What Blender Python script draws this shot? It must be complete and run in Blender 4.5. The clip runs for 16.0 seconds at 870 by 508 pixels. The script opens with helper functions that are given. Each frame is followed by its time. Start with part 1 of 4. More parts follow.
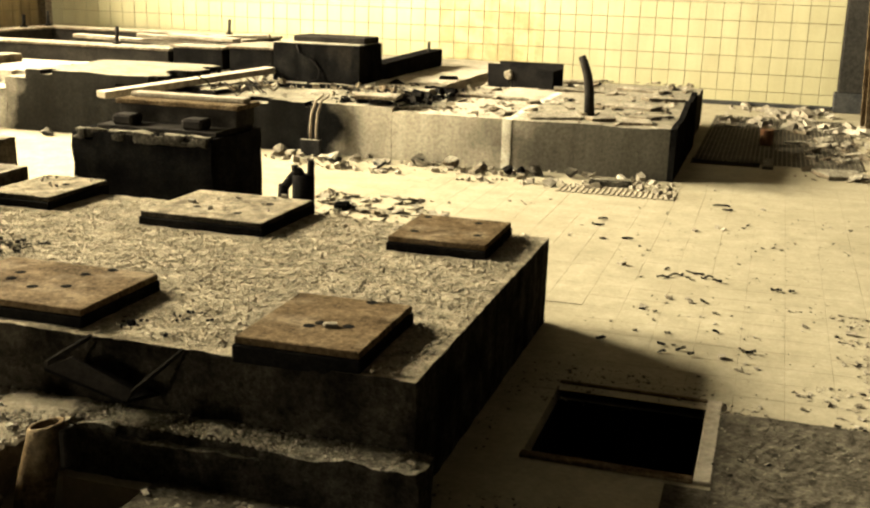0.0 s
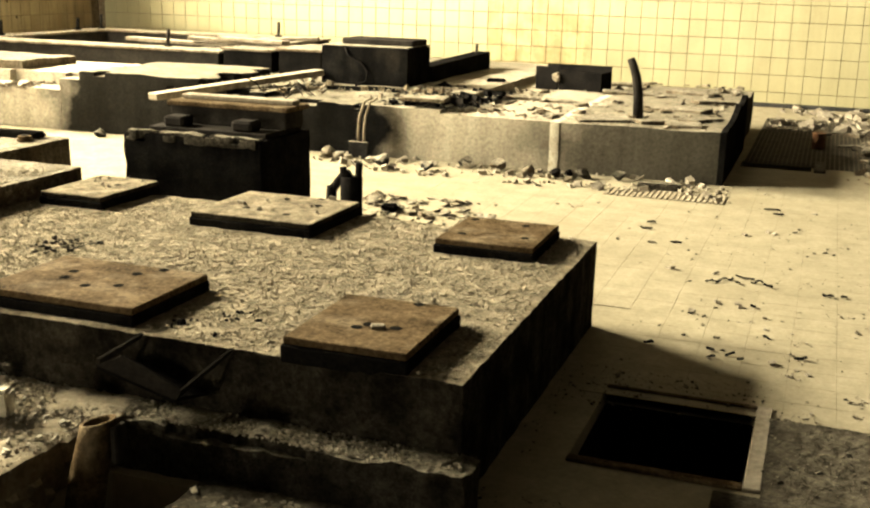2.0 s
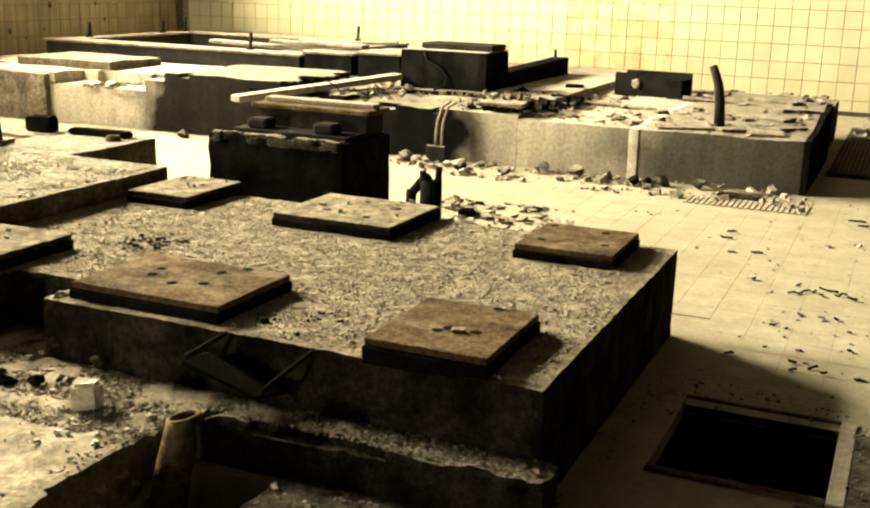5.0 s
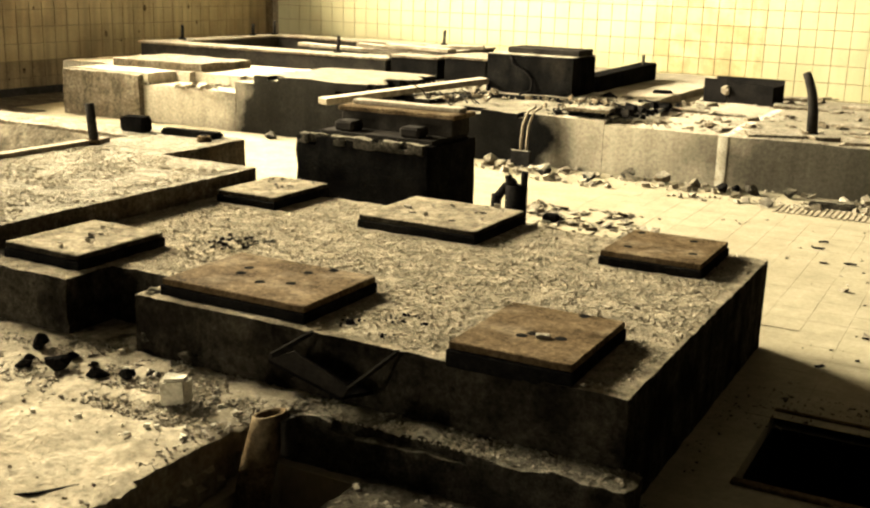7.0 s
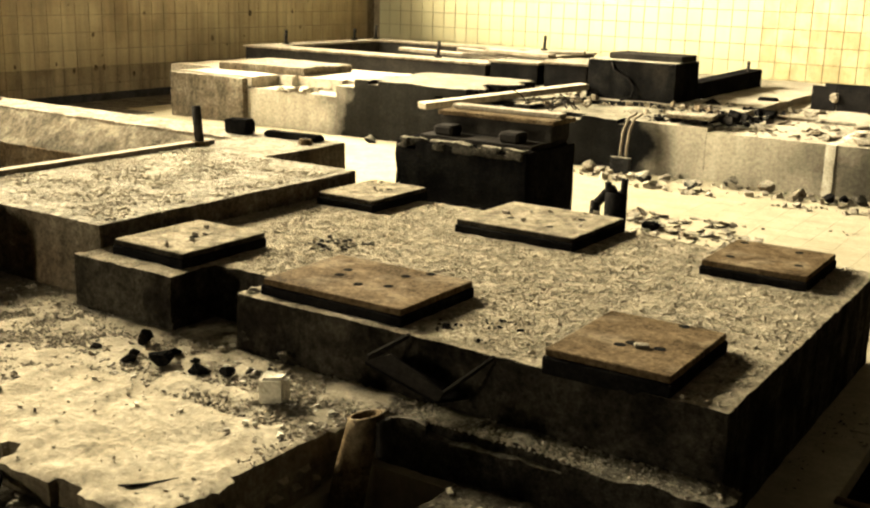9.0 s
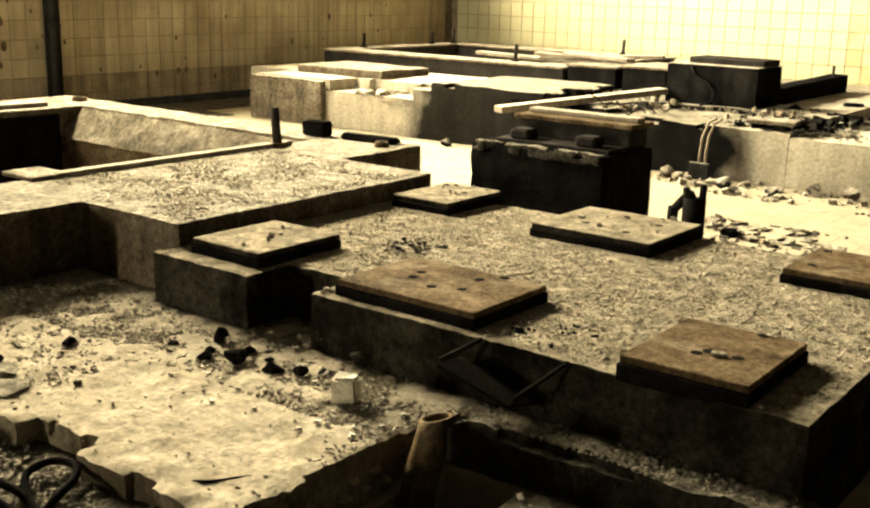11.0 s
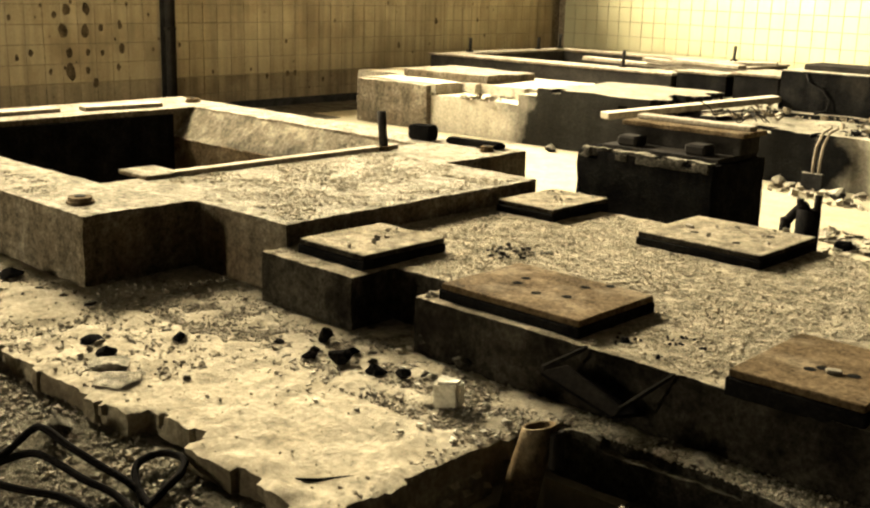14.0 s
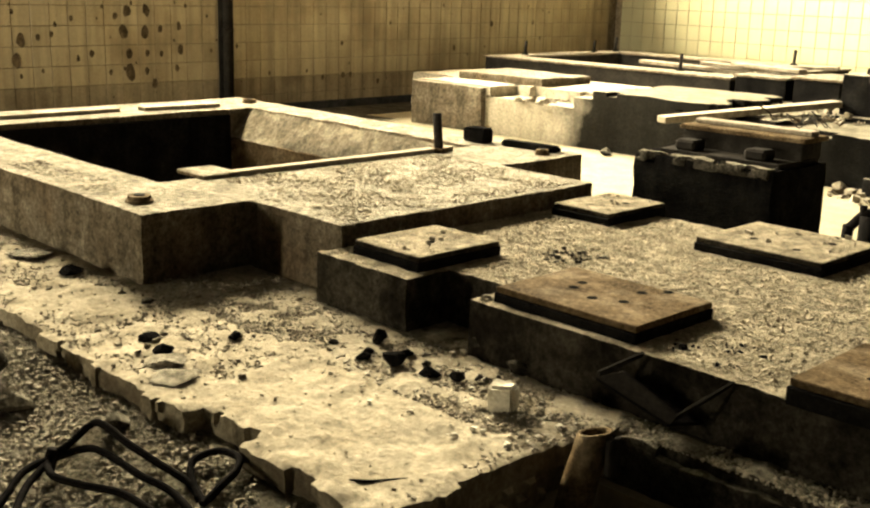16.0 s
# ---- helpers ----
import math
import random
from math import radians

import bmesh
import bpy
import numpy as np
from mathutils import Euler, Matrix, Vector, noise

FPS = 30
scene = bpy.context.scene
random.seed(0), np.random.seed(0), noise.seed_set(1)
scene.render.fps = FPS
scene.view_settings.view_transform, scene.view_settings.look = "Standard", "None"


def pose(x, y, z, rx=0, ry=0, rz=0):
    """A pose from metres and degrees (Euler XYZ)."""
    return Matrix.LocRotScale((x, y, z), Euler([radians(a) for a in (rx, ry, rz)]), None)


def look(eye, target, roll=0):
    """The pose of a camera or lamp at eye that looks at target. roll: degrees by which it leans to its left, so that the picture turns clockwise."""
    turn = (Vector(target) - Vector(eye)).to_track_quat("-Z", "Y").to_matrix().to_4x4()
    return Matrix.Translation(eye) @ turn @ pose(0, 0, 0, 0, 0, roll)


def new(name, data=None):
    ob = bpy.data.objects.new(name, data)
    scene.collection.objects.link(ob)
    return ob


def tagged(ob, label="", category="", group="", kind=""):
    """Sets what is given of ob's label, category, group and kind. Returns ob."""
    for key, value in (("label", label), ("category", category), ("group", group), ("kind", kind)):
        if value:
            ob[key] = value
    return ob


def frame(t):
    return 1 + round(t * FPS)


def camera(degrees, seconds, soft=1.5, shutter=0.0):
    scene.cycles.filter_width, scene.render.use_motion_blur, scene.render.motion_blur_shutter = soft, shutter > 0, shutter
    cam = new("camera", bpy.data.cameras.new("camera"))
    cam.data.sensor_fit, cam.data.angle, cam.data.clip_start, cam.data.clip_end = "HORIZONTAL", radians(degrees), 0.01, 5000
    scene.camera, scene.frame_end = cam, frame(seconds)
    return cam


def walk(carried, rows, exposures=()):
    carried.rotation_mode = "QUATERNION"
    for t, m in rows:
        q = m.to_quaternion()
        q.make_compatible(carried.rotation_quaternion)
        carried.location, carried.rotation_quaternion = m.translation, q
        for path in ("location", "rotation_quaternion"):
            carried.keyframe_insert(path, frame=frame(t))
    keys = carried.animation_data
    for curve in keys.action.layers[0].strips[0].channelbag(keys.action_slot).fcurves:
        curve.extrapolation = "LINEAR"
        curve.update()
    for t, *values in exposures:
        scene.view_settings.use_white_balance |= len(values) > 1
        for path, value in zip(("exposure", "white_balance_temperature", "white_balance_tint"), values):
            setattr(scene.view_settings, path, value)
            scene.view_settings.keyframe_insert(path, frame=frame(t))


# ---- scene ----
cam = camera(44.0, 16.0, soft=2.3)
PATH = [
    (0, (0.058, -0.011, 1.646), (-0.512, 1.837, 1.136), 1.6),
    (0.5, (0.057, -0.015, 1.646), (-0.538, 1.826, 1.137), 1.5),
    (1, (0.054, -0.015, 1.644), (-0.572, 1.815, 1.135), 1.5),
    (1.5, (0.051, -0.013, 1.644), (-0.59, 1.812, 1.135), 1.4),
    (2, (0.052, -0.014, 1.646), (-0.599, 1.808, 1.138), 1.4),
    (2.5, (0.05, -0.017, 1.646), (-0.612, 1.801, 1.139), 1.5),
    (3, (0.045, -0.019, 1.648), (-0.634, 1.792, 1.141), 1.5),
    (3.5, (0.044, -0.026, 1.649), (-0.655, 1.778, 1.143), 1.5),
    (4, (0.036, -0.033, 1.65), (-0.683, 1.764, 1.145), 1.6),
    (6.5, (0.012, -0.046, 1.649), (-0.864, 1.68, 1.148), 1.6),
    (7, (0.005, -0.046, 1.647), (-0.904, 1.664, 1.147), 1.7),
    (7.5, (0.002, -0.046, 1.645), (-0.941, 1.645, 1.147), 1.7),
    (8, (-0.001, -0.05, 1.646), (-0.981, 1.621, 1.148), 1.7),
    (8.5, (-0.005, -0.051, 1.646), (-1.024, 1.596, 1.149), 1.7),
    (9, (-0.007, -0.047, 1.646), (-1.068, 1.574, 1.15), 1.6),
    (11.5, (-0.015, -0.036, 1.638), (-1.217, 1.485, 1.147), 1.5),
    (12, (-0.012, -0.04, 1.64), (-1.245, 1.456, 1.15), 1.5),
    (12.5, (-0.021, -0.042, 1.643), (-1.279, 1.433, 1.151), 1.6),
    (13, (-0.034, -0.04, 1.64), (-1.313, 1.417, 1.149), 1.6),
    (13.5, (-0.037, -0.042, 1.638), (-1.334, 1.4, 1.149), 1.6),
    (14, (-0.039, -0.042, 1.637), (-1.355, 1.383, 1.148), 1.6),
    (14.5, (-0.042, -0.046, 1.637), (-1.372, 1.365, 1.149), 1.6),
    (15, (-0.047, -0.051, 1.637), (-1.395, 1.344, 1.149), 1.7),
    (15.5, (-0.048, -0.051, 1.637), (-1.415, 1.325, 1.149), 1.6),
    (16, (-0.062, -0.044, 1.633), (-1.446, 1.315, 1.146), 1.7),
]
walk(cam, [(t, look(eye, target, roll)) for t, eye, target, roll in PATH])

# ---- light ----
WORLD = bpy.data.worlds.new("sky")
scene.world = WORLD
WORLD.use_nodes = True
_sky = WORLD.node_tree.nodes.new("ShaderNodeTexSky")
_sky.sky_type, _sky.sun_disc = "NISHITA", False
_sky.sun_elevation, _sky.sun_rotation = radians(24), radians(-90)
WORLD.node_tree.links.new(_sky.outputs[0], WORLD.node_tree.nodes["Background"].inputs[0])
WORLD.node_tree.nodes["Background"].inputs[1].default_value = 0.05
scene.view_settings.exposure = 0.0

WEST, NORTH, EAST, SOUTH, ROOF = -11.3, 15.1, 7.0, -7.0, 8.0   # inner faces of the hall
WINDOWS = [(3.0, 6.2), (7.6, 13.4)]   # high openings in the west wall, along y
SILL, HEAD = 3.6, 6.4
GATE, LINTEL = (-9.9, -8.6), 2.6   # added gate out of view, along x; the wall's depth narrows its light
for y0, y1, z0, z1, watts in ((3.4, 6.0, SILL, HEAD, 8600), (8.6, 12.2, SILL, HEAD, 13200), (*GATE, 0.1, LINTEL, 3100)):   # daylight in them
    lamp = bpy.data.lights.new("opening_daylight", "AREA")
    lamp.shape, lamp.size, lamp.size_y = "RECTANGLE", z1 - z0, y1 - y0
    lamp.energy, lamp.color = watts, (1.0, 0.885, 0.6)
    ob = new("opening_daylight", lamp)
    ob.matrix_world = Matrix.Translation((WEST - 0.88, (y0 + y1) / 2, (z0 + z1) / 2)) @ Euler((0, radians(-90), 0)).to_matrix().to_4x4()
    if (y0, y1) == GATE:
        ob.matrix_world = look(((y0 + y1) / 2, SOUTH - 1.25, (z0 + z1) / 2), ((y0 + y1) / 2, SOUTH, (z0 + z1) / 2)) @ pose(0, 0, 0, 0, 0, 90)

FILL_OPENING = (-5.5, -2.5, 9.6, 12.6)   # added roof opening for a weak fill on the far wall, out of view
lamp = bpy.data.lights.new("roof_fill", "AREA")
lamp.shape, lamp.size, lamp.size_y = "RECTANGLE", FILL_OPENING[1] - FILL_OPENING[0], FILL_OPENING[3] - FILL_OPENING[2]
lamp.energy, lamp.color = 60, (1.0, 0.88, 0.555)
new("roof_fill", lamp).matrix_world = Matrix.Translation(((FILL_OPENING[0] + FILL_OPENING[1]) / 2, (FILL_OPENING[2] + FILL_OPENING[3]) / 2, ROOF + 0.28))


# ---- materials ----
def material(name, stops, scale=6.0, rough=0.85, bump=0.4, grain=60.0, metal=0.0, stain=None, stain_scale=1.3, stain_at=(0.5, 0.62), island=0.0, dust=None, pock=0.5, streak=0.0, lit_runs=None):
    """Mottled surface: colour stops by noise at two scales, a stain laid over it, pocks, runs of dirt and fine relief."""
    m = bpy.data.materials.new(name)
    m.use_nodes = True
    n, l = m.node_tree.nodes, m.node_tree.links
    b = n["Principled BSDF"]
    b.inputs["Roughness"].default_value, b.inputs["Metallic"].default_value = rough, metal
    b.inputs["Specular IOR Level"].default_value = 0.4 if rough < 0.6 else 0.0
    co = n.new("ShaderNodeNewGeometry")
    big, fine = n.new("ShaderNodeTexNoise"), n.new("ShaderNodeTexNoise")
    for t, s, d in ((big, scale, 6), (fine, grain, 4)):
        t.inputs["Scale"].default_value, t.inputs["Detail"].default_value = s, d
        l.new(co.outputs["Position"], t.inputs["Vector"])
    mix = n.new("ShaderNodeMix")
    mix.inputs[0].default_value = 0.4
    l.new(big.outputs[0], mix.inputs[2]), l.new(fine.outputs[0], mix.inputs[3])
    source = mix.outputs[0]
    if island:
        per, add = n.new("ShaderNodeMath"), n.new("ShaderNodeMath")
        per.operation, per.inputs[1].default_value = "MULTIPLY_ADD", island
        per.inputs[2].default_value = -island / 2
        info = n.new("ShaderNodeObjectInfo")
        isl = n.new("ShaderNodeMath")
        l.new(co.outputs["Random Per Island"], isl.inputs[0]), l.new(info.outputs["Random"], isl.inputs[1])
        frac = n.new("ShaderNodeMath")
        frac.operation = "FRACT"
        l.new(isl.outputs[0], frac.inputs[0]), l.new(frac.outputs[0], per.inputs[0])
        l.new(source, add.inputs[0]), l.new(per.outputs[0], add.inputs[1])
        source = add.outputs[0]
    ramp = n.new("ShaderNodeValToRGB")
    el = ramp.color_ramp.elements
    while len(el) < len(stops):
        el.new(0.5)
    for e, (p, c) in zip(el, stops):
        e.position, e.color = p, (*c, 1)
    l.new(source, ramp.inputs[0])
    colour = ramp.outputs[0]
    if stain:
        st, sr, sm = n.new("ShaderNodeTexNoise"), n.new("ShaderNodeValToRGB"), n.new("ShaderNodeMix")
        st.inputs["Scale"].default_value, st.inputs["Detail"].default_value = stain_scale, 8
        l.new(co.outputs["Position"], st.inputs["Vector"])
        sr.color_ramp.elements[0].position, sr.color_ramp.elements[1].position = stain_at
        l.new(st.outputs[0], sr.inputs[0])
        sm.data_type = "RGBA"
        l.new(sr.outputs[0], sm.inputs[0]), l.new(colour, sm.inputs[6])
        sm.inputs[7].default_value = (*stain, 1)
        colour = sm.outputs[2]
    # upward faces paler: settled dust, plus the light tops catch, in the colour
    if dust:
        split, dr, dm = n.new("ShaderNodeSeparateXYZ"), n.new("ShaderNodeMapRange"), n.new("ShaderNodeMix")
        l.new(co.outputs["Normal"], split.inputs[0]), l.new(split.outputs[2], dr.inputs[0])
        dr.inputs[1].default_value, dr.inputs[2].default_value, dr.inputs[4].default_value = 0.45, 0.9, 0.85
        lay = n.new("ShaderNodeMix")
        lay.data_type, lay.blend_type = "RGBA", "MULTIPLY"
        lay.inputs[0].default_value, lay.inputs[6].default_value = 0.5, (*dust, 1)
        tone = n.new("ShaderNodeValToRGB")
        tone.color_ramp.elements[0].position, tone.color_ramp.elements[1].position = 0.36, 0.6
        tone.color_ramp.elements[0].color = (0.42, 0.38, 0.32, 1)
        l.new(mix.outputs[0], tone.inputs[0]), l.new(tone.outputs[0], lay.inputs[7])
        dm.data_type = "RGBA"
        l.new(dr.outputs[0], dm.inputs[0]), l.new(colour, dm.inputs[6]), l.new(lay.outputs[2], dm.inputs[7])
        colour = dm.outputs[2]
    if lit_runs:   # pools of light and the shade between them painted along x, with ragged ends
        axis, warp, run_x, lr, lm = n.new("ShaderNodeSeparateXYZ"), n.new("ShaderNodeTexNoise"), n.new("ShaderNodeMapRange"), n.new("ShaderNodeValToRGB"), n.new("ShaderNodeMix")
        shift = n.new("ShaderNodeMath")
        shift.operation, shift.inputs[1].default_value = "MULTIPLY_ADD", 1.3
        warp.inputs["Scale"].default_value, warp.inputs["Detail"].default_value = 2.2, 8
        l.new(co.outputs["Position"], axis.inputs[0]), l.new(co.outputs["Position"], warp.inputs["Vector"])
        l.new(warp.outputs[0], shift.inputs[0]), l.new(axis.outputs[0], shift.inputs[2])
        l.new(shift.outputs[0], run_x.inputs[0])
        run_x.inputs[1].default_value, run_x.inputs[2].default_value = -10.0 + 0.65, 0.65
        le = lr.color_ramp.elements
        le[0].position, le[0].color = 0.0, (lit_runs[1][0][1],) * 3 + (1,)
        le[1].position, le[1].color = 1.0, (lit_runs[1][-1][1],) * 3 + (1,)
        for x, f in lit_runs[1]:
            le.new((x + 10.0) / 10.0).color = (f, f, f, 1)
        l.new(run_x.outputs[0], lr.inputs[0])
        lm.data_type = "RGBA"
        l.new(lr.outputs[0], lm.inputs[0]), l.new(colour, lm.inputs[6])
        lm.inputs[7].default_value = (*lit_runs[0], 1)
        colour = lm.outputs[2]
    pocks = n.new("ShaderNodeTexNoise")
    pocks.inputs["Scale"].default_value, pocks.inputs["Detail"].default_value, pocks.inputs["Roughness"].default_value = grain * 0.4, 8, 0.75
    l.new(co.outputs["Position"], pocks.inputs["Vector"])
    layers = [(pocks.outputs[0], pock)]
    if streak:
        squeeze, runs = n.new("ShaderNodeMapping"), n.new("ShaderNodeTexNoise")
        squeeze.inputs["Scale"].default_value = (11, 11, 0.8)
        runs.inputs["Scale"].default_value, runs.inputs["Detail"].default_value = 1.0, 6
        l.new(co.outputs["Position"], squeeze.inputs[0]), l.new(squeeze.outputs[0], runs.inputs["Vector"])
        layers.append((runs.outputs[0], streak))
    for value, depth in layers:
        span, times = n.new("ShaderNodeMapRange"), n.new("ShaderNodeMix")
        span.inputs[1].default_value, span.inputs[2].default_value = 0.33, 0.67
        span.inputs[3].default_value, span.inputs[4].default_value = 1 - depth, 1 + 0.6 * depth
        l.new(value, span.inputs[0])
        times.data_type, times.blend_type = "RGBA", "MULTIPLY"
        times.inputs[0].default_value = 1.0
        l.new(colour, times.inputs[6]), l.new(span.outputs[0], times.inputs[7])
        colour = times.outputs[2]
    l.new(colour, b.inputs["Base Color"])
    relief = n.new("ShaderNodeMath")
    relief.operation, relief.inputs[1].default_value = "MULTIPLY_ADD", 1.2 * pock
    l.new(pocks.outputs[0], relief.inputs[0]), l.new(mix.outputs[0], relief.inputs[2])
    bm_ = n.new("ShaderNodeBump")
    bm_.inputs["Strength"].default_value, bm_.inputs["Distance"].default_value = bump, 0.028
    l.new(relief.outputs[0], bm_.inputs["Height"]), l.new(bm_.outputs[0], b.inputs["Normal"])
    return m


CONCRETE = material("concrete", [(0.35, (0.0315, 0.0273, 0.0217)), (0.5, (0.0595, 0.0525, 0.042)), (0.65, (0.091, 0.0819, 0.0665))], stain=(0.021, 0.0175, 0.014), stain_at=(0.5, 0.72), grain=90, bump=1.3, stain_scale=4.5, dust=(0.231, 0.209, 0.165), pock=0.7, streak=0.4)
DUSTY = material("dusty_concrete", [(0.35, (0.028, 0.0238, 0.0181)), (0.5, (0.0522, 0.0454, 0.0349)), (0.65, (0.0838, 0.0732, 0.0576))], bump=1.7, stain_scale=5.0, grain=75, scale=7, stain=(0.0209, 0.0174, 0.014), stain_at=(0.47, 0.66), dust=(0.344, 0.297, 0.22), pock=0.6, streak=0.4)
PALE = material("pale_concrete", [(0.35, (0.0832, 0.0668, 0.0454)), (0.5, (0.155, 0.128, 0.0912)), (0.65, (0.238, 0.203, 0.153))], stain=(0.119, 0.0871, 0.0568), stain_at=(0.45, 0.72), stain_scale=2.0, grain=70, bump=1.5, dust=(0.329, 0.299, 0.24), pock=0.65, streak=0.3)
SCREED = material("floor_screed", [(0.35, (0.193, 0.17, 0.122)), (0.5, (0.229, 0.203, 0.145)), (0.65, (0.258, 0.232, 0.17))], stain=(0.17, 0.147, 0.1), stain_at=(0.52, 0.8), stain_scale=0.8, bump=0.08, rough=0.75, pock=0.12)
RUST = material("rusty_steel_plate", [(0.35, (0.0277, 0.0183, 0.0097)), (0.5, (0.0722, 0.0503, 0.028)), (0.65, (0.111, 0.0804, 0.0474))], rough=0.8, bump=0.4, grain=90, metal=0.1, stain=(0.138, 0.107, 0.07), stain_at=(0.52, 0.72), stain_scale=5, pock=0.65)
DARK = material("dark_steel", [(0.35, (0.011, 0.01, 0.0095)), (0.6, (0.025, 0.022, 0.019))], rough=0.85, metal=0.1, bump=0.12, pock=0.3)
TILE = material("glazed_wall_tile", [(0.3, (0.244, 0.219, 0.131)), (0.5, (0.278, 0.253, 0.153)), (0.7, (0.308, 0.283, 0.177))], rough=0.4, bump=0.012, scale=2, island=0.12, stain=(0.19, 0.152, 0.075), stain_at=(0.66, 0.9), stain_scale=1.2, pock=0.03, streak=0.06)
DINGY = material("dingy_wall_tile", [(0.3, (0.233, 0.176, 0.101)), (0.5, (0.31, 0.249, 0.151)), (0.7, (0.37, 0.303, 0.194))], rough=0.5, bump=0.015, scale=2, island=0.12, stain=(0.147, 0.0963, 0.0462), stain_at=(0.52, 0.75), stain_scale=0.9, pock=0.1, streak=0.25)
GROUT = material("wall_grout", [(0.35, (0.11, 0.0825, 0.055)), (0.6, (0.176, 0.143, 0.099))])
SKIRT = material("dark_skirting", [(0.35, (0.02, 0.02, 0.021)), (0.6, (0.04, 0.039, 0.0375))], rough=0.6, pock=0.3)
# very dark so that the unseen walls and ceiling bounce little light
PLASTER = material("low_bounce_plaster", [(0.35, (0.012, 0.0112, 0.0104)), (0.6, (0.028, 0.0256, 0.0224))], scale=1)
STONE = material("rubble_stone", [(0.3, (0.147, 0.125, 0.0961)), (0.5, (0.222, 0.196, 0.155)), (0.7, (0.31, 0.281, 0.229))], scale=3, island=0.22, bump=0.6, pock=0.4)
APRON = material("worn_apron_concrete", [(0.35, (0.0958, 0.0796, 0.0559)), (0.5, (0.162, 0.138, 0.0995)), (0.65, (0.235, 0.206, 0.154))], stain=(0.0737, 0.059, 0.0413), stain_at=(0.46, 0.62), stain_scale=2.4, grain=55, bump=0.6, dust=(0.306, 0.268, 0.202), pock=0.45)
GRIT = material("mortar_grit", [(0.3, (0.216, 0.186, 0.138)), (0.5, (0.275, 0.242, 0.182)), (0.7, (0.335, 0.298, 0.23))], scale=4, island=0.15, bump=0.3, pock=0.3)
WOOD = material("weathered_board", [(0.35, (0.112, 0.091, 0.0665)), (0.6, (0.21, 0.182, 0.14))], scale=9, dust=(0.315, 0.28, 0.224), pock=0.3)
GREY = material("grey_concrete", [(0.35, (0.0112, 0.0106, 0.0102)), (0.5, (0.0223, 0.0212, 0.0201)), (0.65, (0.0409, 0.0387, 0.0361))], stain=(0.0093, 0.00858, 0.00816), stain_at=(0.45, 0.72), stain_scale=2.2, grain=80, bump=0.9, dust=(0.31, 0.285, 0.229), pock=0.35, streak=0.3)
# lit and shaded stretches of the platform front painted as pale and dark
PLATFORM = material("pooled_light_concrete", [(0.35, (0.00298, 0.00283, 0.00283)), (0.5, (0.00565, 0.00536, 0.00521)), (0.65, (0.00967, 0.00924, 0.00862))], stain=(0.00298, 0.00268, 0.00253), stain_at=(0.5, 0.75), stain_scale=2.2, grain=80, bump=0.9, dust=(0.218, 0.197, 0.153),
                    pock=0.4, streak=0.15, lit_runs=((0.36, 0.32, 0.25), [(-9.9, 1.0), (-7.5, 0.95), (-6.95, 0.03), (-3.9, 0.0), (-3.05, 1.0), (-2.3, 0.8), (-1.9, 0.22), (-0.8, 0.12)]))
GRAVEL = material("gravel_bed", [(0.3, (0.14, 0.123, 0.0913)), (0.5, (0.281, 0.25, 0.189)), (0.7, (0.439, 0.396, 0.312))], scale=5, grain=110, bump=2.2, pock=0.7)
DADO = material("darker_dado_tile", [(0.3, (0.173, 0.136, 0.088)), (0.5, (0.239, 0.195, 0.129)), (0.7, (0.306, 0.246, 0.169))], rough=0.6, bump=0.015, scale=2, island=0.12, stain=(0.0926, 0.0714, 0.0455), stain_at=(0.5, 0.75), stain_scale=1.5, pock=0.2, streak=0.3)
# packed dirt, and the shade painted along the west wall
DIRT_SHADE = material("dirt_and_shade", [(0.35, (0.0405, 0.0351, 0.027)), (0.5, (0.0743, 0.0648, 0.05)), (0.65, (0.121, 0.108, 0.0837))], grain=70, bump=1.2, pock=0.6)
WHITE = material("whitewashed_brick", [(0.35, (0.32, 0.29, 0.23)), (0.55, (0.5, 0.47, 0.39)), (0.7, (0.62, 0.59, 0.5))], stain=(0.2, 0.15, 0.09), stain_at=(0.58, 0.75), stain_scale=14, grain=90, pock=0.3)
# near-black: dark blocks and stones, plus shade painted in recesses
SOOTY_SHADE = material("sooty_shade_concrete", [(0.35, (0.0035, 0.00332, 0.00332)), (0.5, (0.007, 0.00647, 0.0063)), (0.65, (0.0133, 0.0123, 0.0108))], stain=(0.021, 0.0175, 0.014), stain_at=(0.6, 0.8), grain=80, bump=0.6, pock=0.5, streak=0.3)
RUSTED_TILE = material("rust_streaked_tile", [(0.35, (0.23, 0.185, 0.0884)), (0.5, (0.29, 0.25, 0.137)), (0.7, (0.329, 0.296, 0.173))], rough=0.4, bump=0.012, scale=5, island=0.25, stain=(0.2, 0.146, 0.0605), stain_at=(0.5, 0.8), stain_scale=4, pock=0.05, streak=0.2)
BLOTCH = material("chipped_glaze", [(0.35, (0.036, 0.027, 0.018)), (0.6, (0.12, 0.09, 0.054))])
VOID = material("hole_shade", [(0.35, (0.004, 0.004, 0.004)), (0.6, (0.01, 0.009, 0.008))], rough=1.0, bump=0.0, pock=0.0)
